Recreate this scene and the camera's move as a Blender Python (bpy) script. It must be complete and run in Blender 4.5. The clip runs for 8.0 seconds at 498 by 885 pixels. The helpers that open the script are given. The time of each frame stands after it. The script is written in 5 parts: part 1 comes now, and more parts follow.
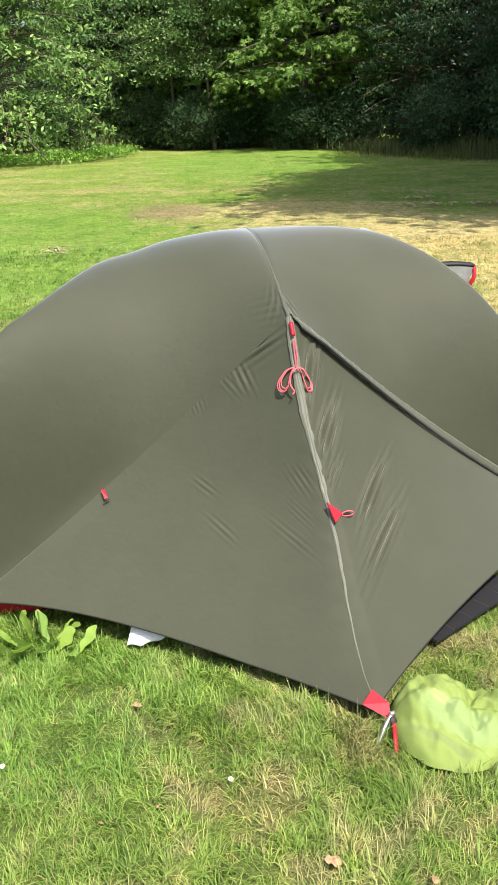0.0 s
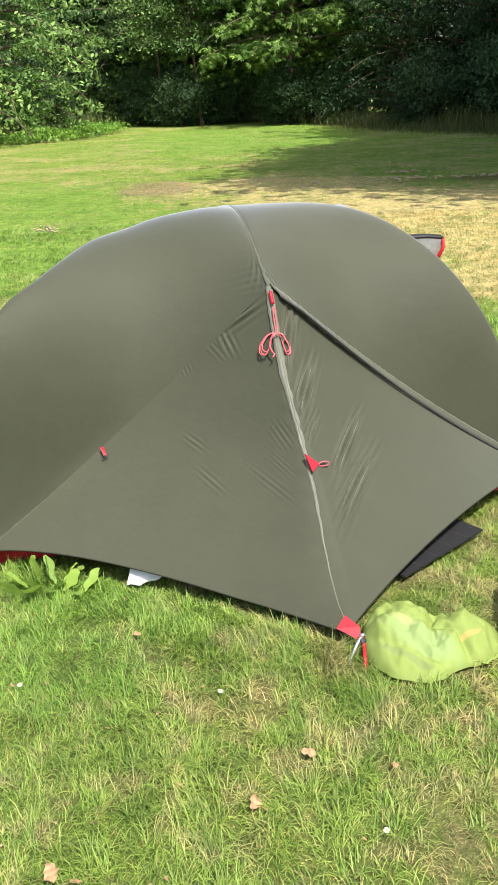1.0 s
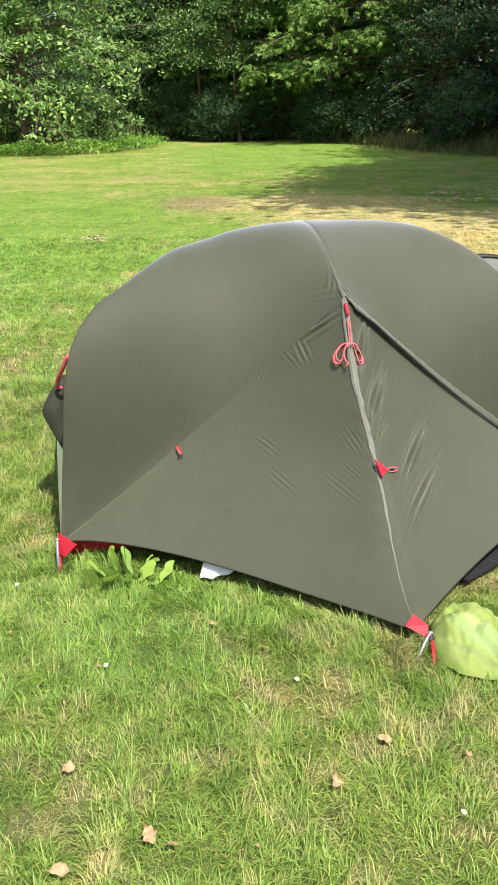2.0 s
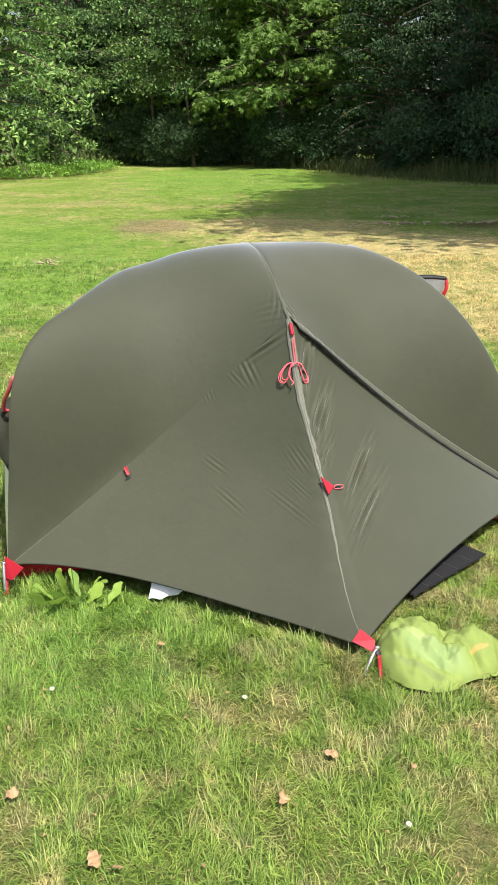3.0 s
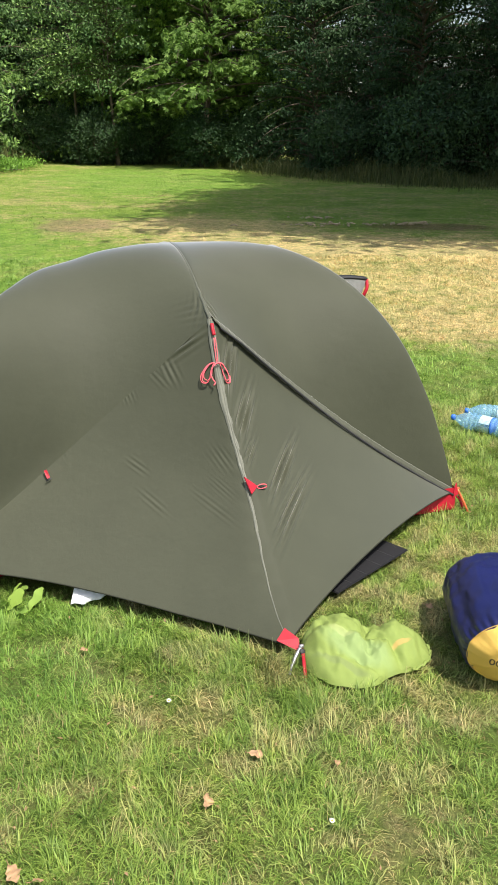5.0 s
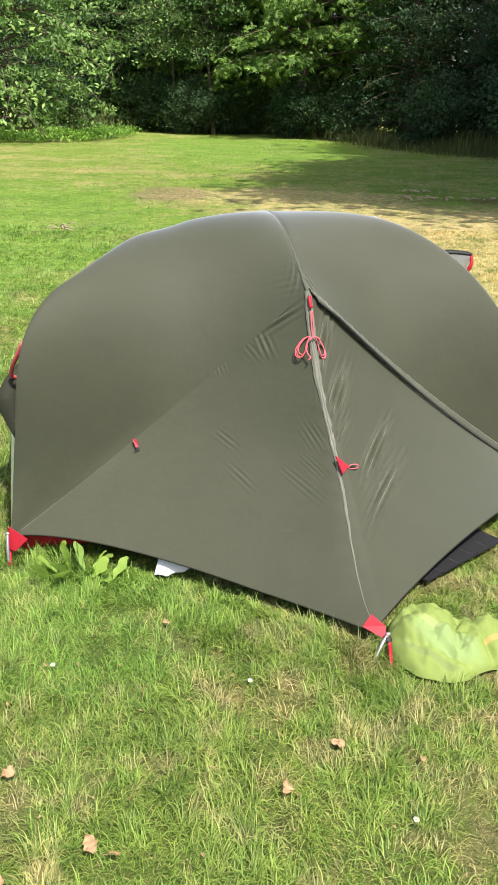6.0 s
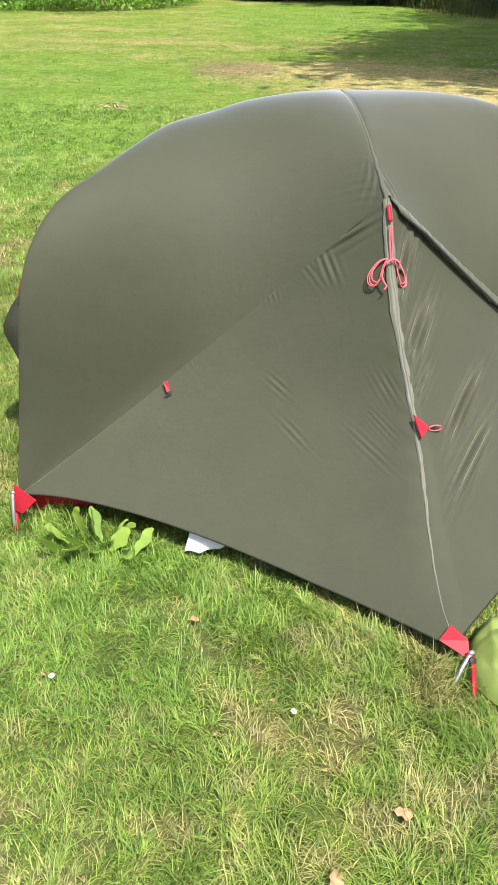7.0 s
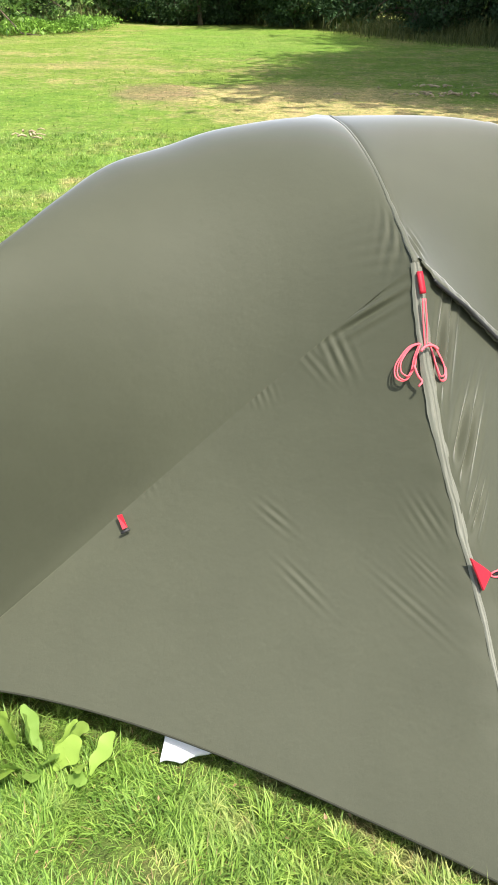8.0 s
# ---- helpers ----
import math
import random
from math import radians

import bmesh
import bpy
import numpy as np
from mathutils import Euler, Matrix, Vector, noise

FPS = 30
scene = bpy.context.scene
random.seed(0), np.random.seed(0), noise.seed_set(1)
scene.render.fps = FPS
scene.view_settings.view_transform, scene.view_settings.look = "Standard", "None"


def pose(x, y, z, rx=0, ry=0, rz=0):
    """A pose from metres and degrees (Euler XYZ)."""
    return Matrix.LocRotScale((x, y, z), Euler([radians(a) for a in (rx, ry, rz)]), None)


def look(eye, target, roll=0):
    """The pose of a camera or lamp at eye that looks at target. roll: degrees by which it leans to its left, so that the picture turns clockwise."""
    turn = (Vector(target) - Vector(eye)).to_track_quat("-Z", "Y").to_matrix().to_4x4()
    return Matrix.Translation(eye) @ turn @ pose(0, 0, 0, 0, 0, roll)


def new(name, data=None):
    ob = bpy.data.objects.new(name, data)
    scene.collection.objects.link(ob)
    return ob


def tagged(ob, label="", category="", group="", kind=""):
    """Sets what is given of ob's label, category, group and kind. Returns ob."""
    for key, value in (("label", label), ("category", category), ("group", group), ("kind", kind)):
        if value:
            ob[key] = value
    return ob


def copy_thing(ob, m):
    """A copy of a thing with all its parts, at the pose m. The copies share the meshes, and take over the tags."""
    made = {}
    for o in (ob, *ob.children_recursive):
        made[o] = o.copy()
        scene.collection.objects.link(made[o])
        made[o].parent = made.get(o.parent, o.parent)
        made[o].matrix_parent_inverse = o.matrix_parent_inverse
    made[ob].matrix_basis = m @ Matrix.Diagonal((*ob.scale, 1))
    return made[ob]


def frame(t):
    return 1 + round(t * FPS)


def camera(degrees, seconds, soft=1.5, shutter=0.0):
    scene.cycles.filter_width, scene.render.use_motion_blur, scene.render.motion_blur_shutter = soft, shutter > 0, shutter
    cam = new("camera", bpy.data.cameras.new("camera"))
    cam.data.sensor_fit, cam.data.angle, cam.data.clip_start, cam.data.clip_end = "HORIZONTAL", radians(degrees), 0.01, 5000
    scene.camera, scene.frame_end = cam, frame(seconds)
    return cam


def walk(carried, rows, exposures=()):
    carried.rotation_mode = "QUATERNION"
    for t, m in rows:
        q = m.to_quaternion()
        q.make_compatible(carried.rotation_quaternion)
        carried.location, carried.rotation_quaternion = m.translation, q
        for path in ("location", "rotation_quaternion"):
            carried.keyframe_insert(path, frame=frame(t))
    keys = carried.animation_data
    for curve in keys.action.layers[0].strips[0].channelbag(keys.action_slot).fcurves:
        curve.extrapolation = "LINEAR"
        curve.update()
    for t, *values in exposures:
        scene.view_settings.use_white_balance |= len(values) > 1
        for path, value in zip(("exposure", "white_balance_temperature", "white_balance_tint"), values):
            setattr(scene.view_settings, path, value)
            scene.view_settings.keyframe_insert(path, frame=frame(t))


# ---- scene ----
cam = camera(33.4, 8.0, soft=1.6)
PATH = [
    (0, (0.02, 0.05, 1.433), (0.017, 1.907, 0.69), -1.5),
    (0.2, (0.092, 0.017, 1.433), (0.047, 1.87, 0.681), -1.9),
    (0.5, (0.177, -0.07, 1.455), (0.107, 1.767, 0.667), -2.5),
    (0.8, (0.112, -0.143, 1.472), (0.094, 1.689, 0.671), -1.9),
    (1, (0.044, -0.211, 1.47), (0.056, 1.625, 0.677), -2.2),
    (1.2, (-0.02, -0.28, 1.475), (0.027, 1.56, 0.693), -1.6),
    (1.5, (-0.077, -0.338, 1.481), (-0.057, 1.506, 0.706), -1.2),
    (1.7, (-0.136, -0.342, 1.487), (-0.177, 1.504, 0.718), -0.6),
    (2.8, (-0.1, -0.353, 1.482), (-0.075, 1.511, 0.76), -0.4),
    (3, (-0.091, -0.361, 1.482), (-0.029, 1.508, 0.772), -0.3),
    (3.5, (-0.022, -0.367, 1.477), (0.222, 1.493, 0.781), -0.4),
    (4, (-0.012, -0.37, 1.478), (0.348, 1.471, 0.786), 0.1),
    (4.5, (-0.025, -0.362, 1.474), (0.312, 1.482, 0.776), 0.5),
    (5, (-0.064, -0.352, 1.479), (0.165, 1.504, 0.77), 0.7),
    (5.2, (-0.079, -0.345, 1.477), (0.107, 1.516, 0.767), 0.9),
    (6.3, (-0.096, -0.173, 1.429), (-0.11, 1.645, 0.597), 0.9),
    (6.5, (-0.089, -0.05, 1.396), (-0.139, 1.738, 0.502), 0.5),
    (6.8, (-0.051, 0.191, 1.389), (-0.161, 1.919, 0.389), 0.2),
    (7, (-0.071, 0.287, 1.395), (-0.177, 2.011, 0.386), 0.8),
    (7.2, (-0.095, 0.417, 1.386), (-0.18, 2.153, 0.396), 0.8),
    (7.5, (-0.162, 0.638, 1.373), (-0.165, 2.401, 0.428), 1.3),
    (7.7, (-0.211, 0.71, 1.381), (-0.163, 2.477, 0.444), 1.1),
    (8, (-0.222, 0.954, 1.317), (-0.166, 2.705, 0.352), 0.7),
]
walk(cam, [(t, look(eye, target, roll)) for t, eye, target, roll in PATH],
     exposures=[(0.0, 0.52), (1.0, 0.52), (1.5, 0.54), (1.7, 0.55), (3.0, 0.38), (4.0, 0.25), (5.0, 0.30), (6.3, 0.46), (7.0, 0.51), (7.5, 0.63), (8.0, 0.74)])

# ---- world, sun ----
SUN_EL, SUN_AZ = 61.0, 149.0
world = bpy.data.worlds.new("sky")
scene.world = world
world.use_nodes = True
_n = world.node_tree.nodes
_sky = _n.new("ShaderNodeTexSky")
_sky.sky_type, _sky.sun_disc = "NISHITA", False
_sky.air_density, _sky.dust_density = 1.2, 3.5
_sky.sun_elevation, _sky.sun_rotation = radians(SUN_EL), radians(SUN_AZ)
world.node_tree.links.new(_sky.outputs[0], _n["Background"].inputs[0])
_n["Background"].inputs[1].default_value = 0.15
sun = new("sun", bpy.data.lights.new("sun", "SUN"))
sun.data.energy, sun.data.angle, sun.data.color = 5.0, radians(0.6), (1.0, 0.95, 0.86)
_az, _el = radians(SUN_AZ), radians(SUN_EL)
SUN_DIR = Vector((math.sin(_az) * math.cos(_el), math.cos(_az) * math.cos(_el), math.sin(_el)))
sun.matrix_world = look(SUN_DIR * 40, (0, 0, 0))


# ---- materials ----
def material(name):
    m = bpy.data.materials.new(name)
    m.use_nodes = True
    nt = m.node_tree
    return m, nt, nt.nodes["Principled BSDF"]


def node(nt, kind, **values):
    n = nt.nodes.new(kind)
    for k, v in values.items():
        n.inputs[k].default_value = v
    return n


def noise_at(nt, scale, detail=4, rough=0.55, coords=None):
    n = node(nt, "ShaderNodeTexNoise", Scale=scale, Detail=detail, Roughness=rough)
    if coords is not None:
        nt.links.new(coords, n.inputs["Vector"])
    return n.outputs["Fac"]


def ramp(nt, fac, stops):
    r = nt.nodes.new("ShaderNodeValToRGB")
    e = r.color_ramp.elements
    while len(e) < len(stops):
        e.new(0.5)
    for el, (p, c) in zip(e, stops):
        el.position = p
        el.color = (*c, 1) if len(c) == 3 else c
    nt.links.new(fac, r.inputs[0])
    return r.outputs[0]


def mixed(nt, fac, a, b, blend="MIX"):
    m = nt.nodes.new("ShaderNodeMix")
    m.data_type, m.blend_type = "RGBA", blend
    for sock, v in ((m.inputs["Factor"], fac), (m.inputs["A"], a), (m.inputs["B"], b)):
        if isinstance(v, (int, float)):
            sock.default_value = v
        elif isinstance(v, tuple):
            sock.default_value = (*v, 1)
        else:
            nt.links.new(v, sock)
    return m.outputs["Result"]


def math_op(nt, op, a, b=0.0):
    m = nt.nodes.new("ShaderNodeMath")
    m.operation = op
    for sock, v in zip(m.inputs, (a, b)):
        if isinstance(v, (int, float)):
            sock.default_value = v
        else:
            nt.links.new(v, sock)
    return m.outputs[0]


def bump(nt, bsdf, height, strength=0.3, distance=0.01):
    b = node(nt, "ShaderNodeBump", Strength=strength, Distance=distance)
    nt.links.new(height, b.inputs["Height"])
    nt.links.new(b.outputs[0], bsdf.inputs["Normal"])


def translucent(nt, bsdf, colour, share):
    """Lets part of the light through a thin sheet."""
    t = nt.nodes.new("ShaderNodeBsdfTranslucent")
    if isinstance(colour, tuple):
        t.inputs[0].default_value = (*colour, 1)
    else:
        nt.links.new(colour, t.inputs[0])
    m = node(nt, "ShaderNodeMixShader", Fac=share)
    nt.links.new(bsdf.outputs[0], m.inputs[1])
    nt.links.new(t.outputs[0], m.inputs[2])
    nt.links.new(m.outputs[0], nt.nodes["Material Output"].inputs[0])


def cloth(name, colour, rough=0.55, weave=900, share=0.15, var=0.12, spec=0.4, graze=0.0):
    m, nt, b = material(name)
    co = nt.nodes.new("ShaderNodeTexCoord").outputs["Object"]
    big = noise_at(nt, 6, 5, 0.6, co)
    dark = tuple(c * (1 - var) for c in colour)
    light = tuple(min(1, c * (1 + var)) for c in colour)
    col = ramp(nt, big, [(0.3, dark), (0.7, light)])
    nt.links.new(col, b.inputs["Base Color"])
    b.inputs["Roughness"].default_value = rough
    b.inputs["Specular IOR Level"].default_value = spec
    fine = noise_at(nt, weave, 2, 0.6, co)
    mid = noise_at(nt, 14, 4, 0.6, co)
    bump(nt, b, math_op(nt, "ADD", math_op(nt, "MULTIPLY", fine, 0.15), mid), 0.25, 0.01)
    translucent(nt, b, col, share)
    if graze:
        # the coated side shines where it is seen along its surface
        gloss = node(nt, "ShaderNodeBsdfGlossy", Color=(1.0, 0.97, 0.92, 1), Roughness=0.48)
        facing = node(nt, "ShaderNodeLayerWeight", Blend=0.5).outputs["Facing"]
        mix = nt.nodes.new("ShaderNodeMixShader")
        nt.links.new(math_op(nt, "MULTIPLY", math_op(nt, "POWER", facing, 4.6), graze), mix.inputs[0])
        out = nt.nodes["Material Output"].inputs[0]
        nt.links.new(out.links[0].from_socket, mix.inputs[1])
        nt.links.new(gloss.outputs[0], mix.inputs[2])
        nt.links.new(mix.outputs[0], out)
    return m


def plain(name, colour, rough=0.5, metal=0.0, grain=40, var=0.15):
    m, nt, b = material(name)
    co = nt.nodes.new("ShaderNodeTexCoord").outputs["Object"]
    f = noise_at(nt, grain, 5, 0.6, co)
    nt.links.new(ramp(nt, f, [(0.3, tuple(c * (1 - var) for c in colour)), (0.7, tuple(min(1, c * (1 + var)) for c in colour))]), b.inputs["Base Color"])
    b.inputs["Roughness"].default_value, b.inputs["Metallic"].default_value = rough, metal
    bump(nt, b, f, 0.15, 0.003)
    return m


def ellipse(nt, pos, cx, cy, rx, ry, turn=0.0, ragged=0.35):
    """1 inside a ragged spot of ground, 0 outside."""
    mp = nt.nodes.new("ShaderNodeMapping")
    mp.vector_type = "TEXTURE"
    mp.inputs["Location"].default_value = (cx, cy, 0)
    mp.inputs["Rotation"].default_value = (0, 0, radians(turn))
    mp.inputs["Scale"].default_value = (rx, ry, 1000)
    nt.links.new(pos, mp.inputs[0])
    ln = nt.nodes.new("ShaderNodeVectorMath")
    ln.operation = "LENGTH"
    nt.links.new(mp.outputs[0], ln.inputs[0])
    nz = math_op(nt, "MULTIPLY", math_op(nt, "SUBTRACT", noise_at(nt, 2.2, 8, 0.72, pos), 0.5), 2.4 * ragged)
    d = math_op(nt, "ADD", ln.outputs["Value"], nz)
    return ramp(nt, d, [(0.62, (1, 1, 1)), (1.05, (0, 0, 0))])


def field_colour(nt, lush, straw):
    """Turf colour over the meadow: fresh grass, dry grass, sandy and bare spots."""
    pos = nt.nodes.new("ShaderNodeNewGeometry").outputs["Position"]
    big = noise_at(nt, 0.55, 5, 0.6, pos)
    mid = noise_at(nt, 3.2, 5, 0.65, pos)
    small = noise_at(nt, 9.0, 4, 0.6, pos)
    f = math_op(nt, "ADD", math_op(nt, "ADD", math_op(nt, "MULTIPLY", big, 0.6), math_op(nt, "MULTIPLY", mid, 0.5)), math_op(nt, "MULTIPLY", math_op(nt, "SUBTRACT", small, 0.5), 0.55))
    c = ramp(nt, f, [(0.46, tuple(k * 0.92 for k in lush)), (0.53, lush), (0.595, tuple((a + b) / 2 for a, b in zip(lush, straw))), (0.69, straw)])
    for spot in ((-3.6, 9.5, 3.4, 6.5, 0), (-0.75, 1.85, 0.75, 0.50, 0), (1.9, 4.6, 1.2, 0.7, 0), (0.5, 27, 4.5, 9, 0)):
        c = mixed(nt, math_op(nt, "MULTIPLY", ellipse(nt, pos, *spot, 0.7), 0.62), c, (lush[0] * 0.84, lush[1] * 1.03, lush[2] * 0.9))
    sand = (0.68, 0.54, 0.26)
    patchy = ramp(nt, noise_at(nt, 5.5, 6, 0.7, pos), [(0.36, (0.30, 0.30, 0.30)), (0.56, (0.85, 0.85, 0.85))])
    for spot in ((3.4, 9.0, 2.9, 3.6, -12), (5.6, 9.6, 2.6, 3.0, 0), (0.9, 13.3, 2.2, 1.5, -8), (1.9, 11.2, 2.4, 1.7, 0), (2.3, 6.2, 0.9, 0.8, 20)):
        c = mixed(nt, math_op(nt, "MULTIPLY", ellipse(nt, pos, *spot, 0.75), patchy), c, sand)
    c = mixed(nt, math_op(nt, "MULTIPLY", ellipse(nt, pos, -1.20, 13.6, 0.72, 1.25, 0, 0.7), 0.62), c, (0.36, 0.24, 0.165))
    c = mixed(nt, math_op(nt, "MULTIPLY", ellipse(nt, pos, 4.6, 13.2, 1.4, 0.6, 0), 0.6), c, (0.20, 0.12, 0.07))
    c = mixed(nt, math_op(nt, "MULTIPLY", ellipse(nt, pos, -4.5, 17.5, 4.0, 0.7, 4), 0.35), c, straw)
    # lusher and thinner growth, a step and more across
    growth = ramp(nt, noise_at(nt, 1.3, 6, 0.68, pos), [(0.34, (0.76, 0.82, 0.80)), (0.50, (1.0, 1.0, 1.0)), (0.68, (1.14, 1.08, 1.10))])
    clump = ramp(nt, noise_at(nt, 11.0, 4, 0.65, pos), [(0.34, (0.72, 0.78, 0.76)), (0.50, (1.0, 1.0, 1.0)), (0.66, (1.18, 1.14, 1.12))])
    return mixed(nt, 1.0, mixed(nt, 1.0, c, growth, "MULTIPLY"), clump, "MULTIPLY")


def turf_material(name, lush, straw, blades):
    m, nt, b = material(name)
    c = field_colour(nt, lush, straw)
    geo = nt.nodes.new("ShaderNodeNewGeometry")
    if blades:
        each = ramp(nt, geo.outputs["Random Per Island"], [(0.0, (0.40, 0.47, 0.37)), (0.45, (0.90, 0.94, 0.86)), (0.80, (1.22, 1.18, 1.12)), (0.88, (1.32, 1.18, 1.25)), (1.0, (1.55, 1.32, 1.45))])
        c = mixed(nt, 1.0, c, each, "MULTIPLY")
        b.inputs["Roughness"].default_value = 0.5
        b.inputs["Specular IOR Level"].default_value = 0.35
        nt.links.new(c, b.inputs["Base Color"])
        translucent(nt, b, c, 0.28)
    else:
        fine = noise_at(nt, 160, 3, 0.7, geo.outputs["Position"])
        c = mixed(nt, 1.0, c, ramp(nt, fine, [(0.3, (0.6, 0.6, 0.6)), (0.7, (1.15, 1.15, 1.15))]), "MULTIPLY")
        tuft = noise_at(nt, 38, 5, 0.7, geo.outputs["Position"])
        c = mixed(nt, 1.0, c, ramp(nt, tuft, [(0.34, (0.55, 0.60, 0.5)), (0.62, (1.2, 1.15, 1.15))]), "MULTIPLY")
        # soil round the tent, darkened to paint in the shade between long blades
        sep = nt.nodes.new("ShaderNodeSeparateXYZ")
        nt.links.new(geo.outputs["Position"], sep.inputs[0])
        soil_shade = ramp(nt, math_op(nt, "MULTIPLY", sep.outputs[1], 0.1), [(0.36, (0.55, 0.55, 0.55)), (0.62, (0, 0, 0))])
        c = mixed(nt, soil_shade, c, (0.090, 0.092, 0.040))
        nt.links.new(c, b.inputs["Base Color"])
        b.inputs["Roughness"].default_value = 0.95  # matt soil and stubble
        b.inputs["Specular IOR Level"].default_value = 0.1
        bump(nt, b, fine, 0.8, 0.03)
    return m


def leaf_material(name, dark, light, share=0.35, gloss=0.22, rough=0.55):
    m, nt, b = material(name)
    geo = nt.nodes.new("ShaderNodeNewGeometry")
    each = ramp(nt, geo.outputs["Random Per Island"], [(0.0, dark), (0.75, light), (1.0, tuple(min(1, c * 1.5) for c in light))])
    patch = ramp(nt, noise_at(nt, 0.7, 3, 0.5, geo.outputs["Position"]), [(0.3, (0.75, 0.8, 0.8)), (0.7, (1.2, 1.1, 1.0))])
    c = mixed(nt, 1.0, each, patch, "MULTIPLY")
    one = ramp(nt, nt.nodes.new("ShaderNodeObjectInfo").outputs["Random"], [(0.0, (0.72, 0.78, 0.80)), (0.5, (1.0, 1.0, 1.0)), (1.0, (1.25, 1.22, 1.05))])
    c = mixed(nt, 1.0, c, one, "MULTIPLY")
    nt.links.new(c, b.inputs["Base Color"])
    b.inputs["Roughness"].default_value = rough
    b.inputs["Specular IOR Level"].default_value = gloss
    translucent(nt, b, c, share)
    return m


FLY = cloth("olive_ripstop", (0.060, 0.064, 0.0425), rough=0.58, weave=1400, share=0.06, var=0.05, spec=0.16, graze=1.7)
EDGE = cloth("olive_flap", (0.088, 0.092, 0.066), rough=0.55, weave=1400, share=0.05, var=0.06, spec=0.4, graze=0.8)
FLAP = cloth("olive_binding", (0.160, 0.163, 0.130), rough=0.45, weave=900, share=0.05, var=0.12, spec=0.3)
# hem tape; also the vent flap, whose shade is put into this colour
HEM = cloth("olive_hem_shaded_flap", (0.030, 0.032, 0.022), rough=0.7, weave=900, share=0.0, var=0.08, spec=0.15)
DARK = plain("black_webbing", (0.018, 0.018, 0.02), 0.6)
RED = cloth("red_nylon", (0.47, 0.014, 0.032), rough=0.5, share=0.15)
CORD = plain("pink_cord", (0.75, 0.11, 0.14), 0.6, grain=400)
METAL = plain("aluminium", (0.42, 0.42, 0.43), 0.5, 0.85)
ORANGE = plain("orange_anodised", (0.75, 0.16, 0.06), 0.35, 0.4)
MESH = plain("grey_mesh", (0.27, 0.27, 0.26), 0.8)
WHITE = cloth("white_plastic_film", (0.86, 0.86, 0.88), rough=0.4, share=0.2, var=0.05)
LIME = cloth("lime_fabric", (0.25, 0.325, 0.085), rough=0.75, weave=600, share=0.15, var=0.08, spec=0.2)
NAVY = cloth("navy_nylon", (0.010, 0.013, 0.074), rough=0.34, weave=1200, share=0.02, var=0.15, spec=0.50)
YELLOW = cloth("yellow_nylon", (0.88, 0.56, 0.13), rough=0.5, weave=1200, share=0.08, var=0.06)
BLACK_BAG = plain("black_polythene", (0.008, 0.008, 0.009), 0.22, grain=60)
CAP = plain("blue_cap", (0.03, 0.15, 0.62), 0.4)
PANEL = plain("black_panel", (0.007, 0.007, 0.009), 0.85, grain=90)
STRIPE = plain("grey_stitch", (0.030, 0.030, 0.034), 0.6)
INK = plain("dark_ink", (0.03, 0.025, 0.03), 0.6)
BARK = plain("bark", (0.12, 0.09, 0.065), 0.9, grain=9, var=0.4)
PALE_BARK = plain("pale_bark", (0.38, 0.30, 0.19), 0.9, grain=9, var=0.3)
DRY_LEAF = plain("dry_leaf", (0.36, 0.22, 0.115), 0.7, grain=60, var=0.3)
PETAL = plain("white_petal", (0.82, 0.82, 0.80), 0.6)
POLLEN = plain("yellow_disc", (0.75, 0.5, 0.05), 0.7)
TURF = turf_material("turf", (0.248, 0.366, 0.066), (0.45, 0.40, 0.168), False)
BLADE = turf_material("grass_blade", (0.250, 0.366, 0.074), (0.455, 0.405, 0.19), True)
STRAW = leaf_material("dry_straw", (0.16, 0.12, 0.06), (0.38, 0.32, 0.165), 0.2)
LEAF_BRIGHT = leaf_material("bright_leaf", (0.12, 0.222, 0.045), (0.29, 0.44, 0.11), 0.43)
LEAF_MID = leaf_material("mid_leaf", (0.050, 0.105, 0.032), (0.13, 0.215, 0.065))
LEAF_PALE = leaf_material("pale_leaf", (0.078, 0.160, 0.052), (0.23, 0.37, 0.125))
# green of the wood edge with its shade painted into the leaf colour
LEAF_SHADED = leaf_material("shaded_leaf", (0.030, 0.064, 0.028), (0.076, 0.140, 0.062), 0.32, 0.20, 0.50)
DOCK = leaf_material("broad_leaf", (0.22, 0.37, 0.065), (0.34, 0.50, 0.11))
HERB = leaf_material("herb_leaf", (0.11, 0.23, 0.04), (0.22, 0.40, 0.08))
SEED = leaf_material("seed_grass", (0.06, 0.095, 0.03), (0.14, 0.155, 0.062))


def clear_plastic():
    """Thin bluish bottle wall: mostly see-through, with a glossy skin."""
    m, nt, b = material("clear_blue_plastic")
    b.inputs["Base Color"].default_value = (0.40, 0.72, 1.0, 1)
    b.inputs["Roughness"].default_value = 0.10
    b.inputs["Specular IOR Level"].default_value = 0.8
    co = nt.nodes.new("ShaderNodeTexCoord").outputs["Object"]
    bump(nt, b, noise_at(nt, 30, 3, 0.5, co), 0.3, 0.01)
    clear = nt.nodes.new("ShaderNodeBsdfTransparent")
    clear.inputs[0].default_value = (0.78, 0.90, 1.0, 1)
    mix = node(nt, "ShaderNodeMixShader", Fac=0.70)
    nt.links.new(b.outputs[0], mix.inputs[1])
    nt.links.new(clear.outputs[0], mix.inputs[2])
    nt.links.new(mix.outputs[0], nt.nodes["Material Output"].inputs[0])
    return m


PET = clear_plastic()


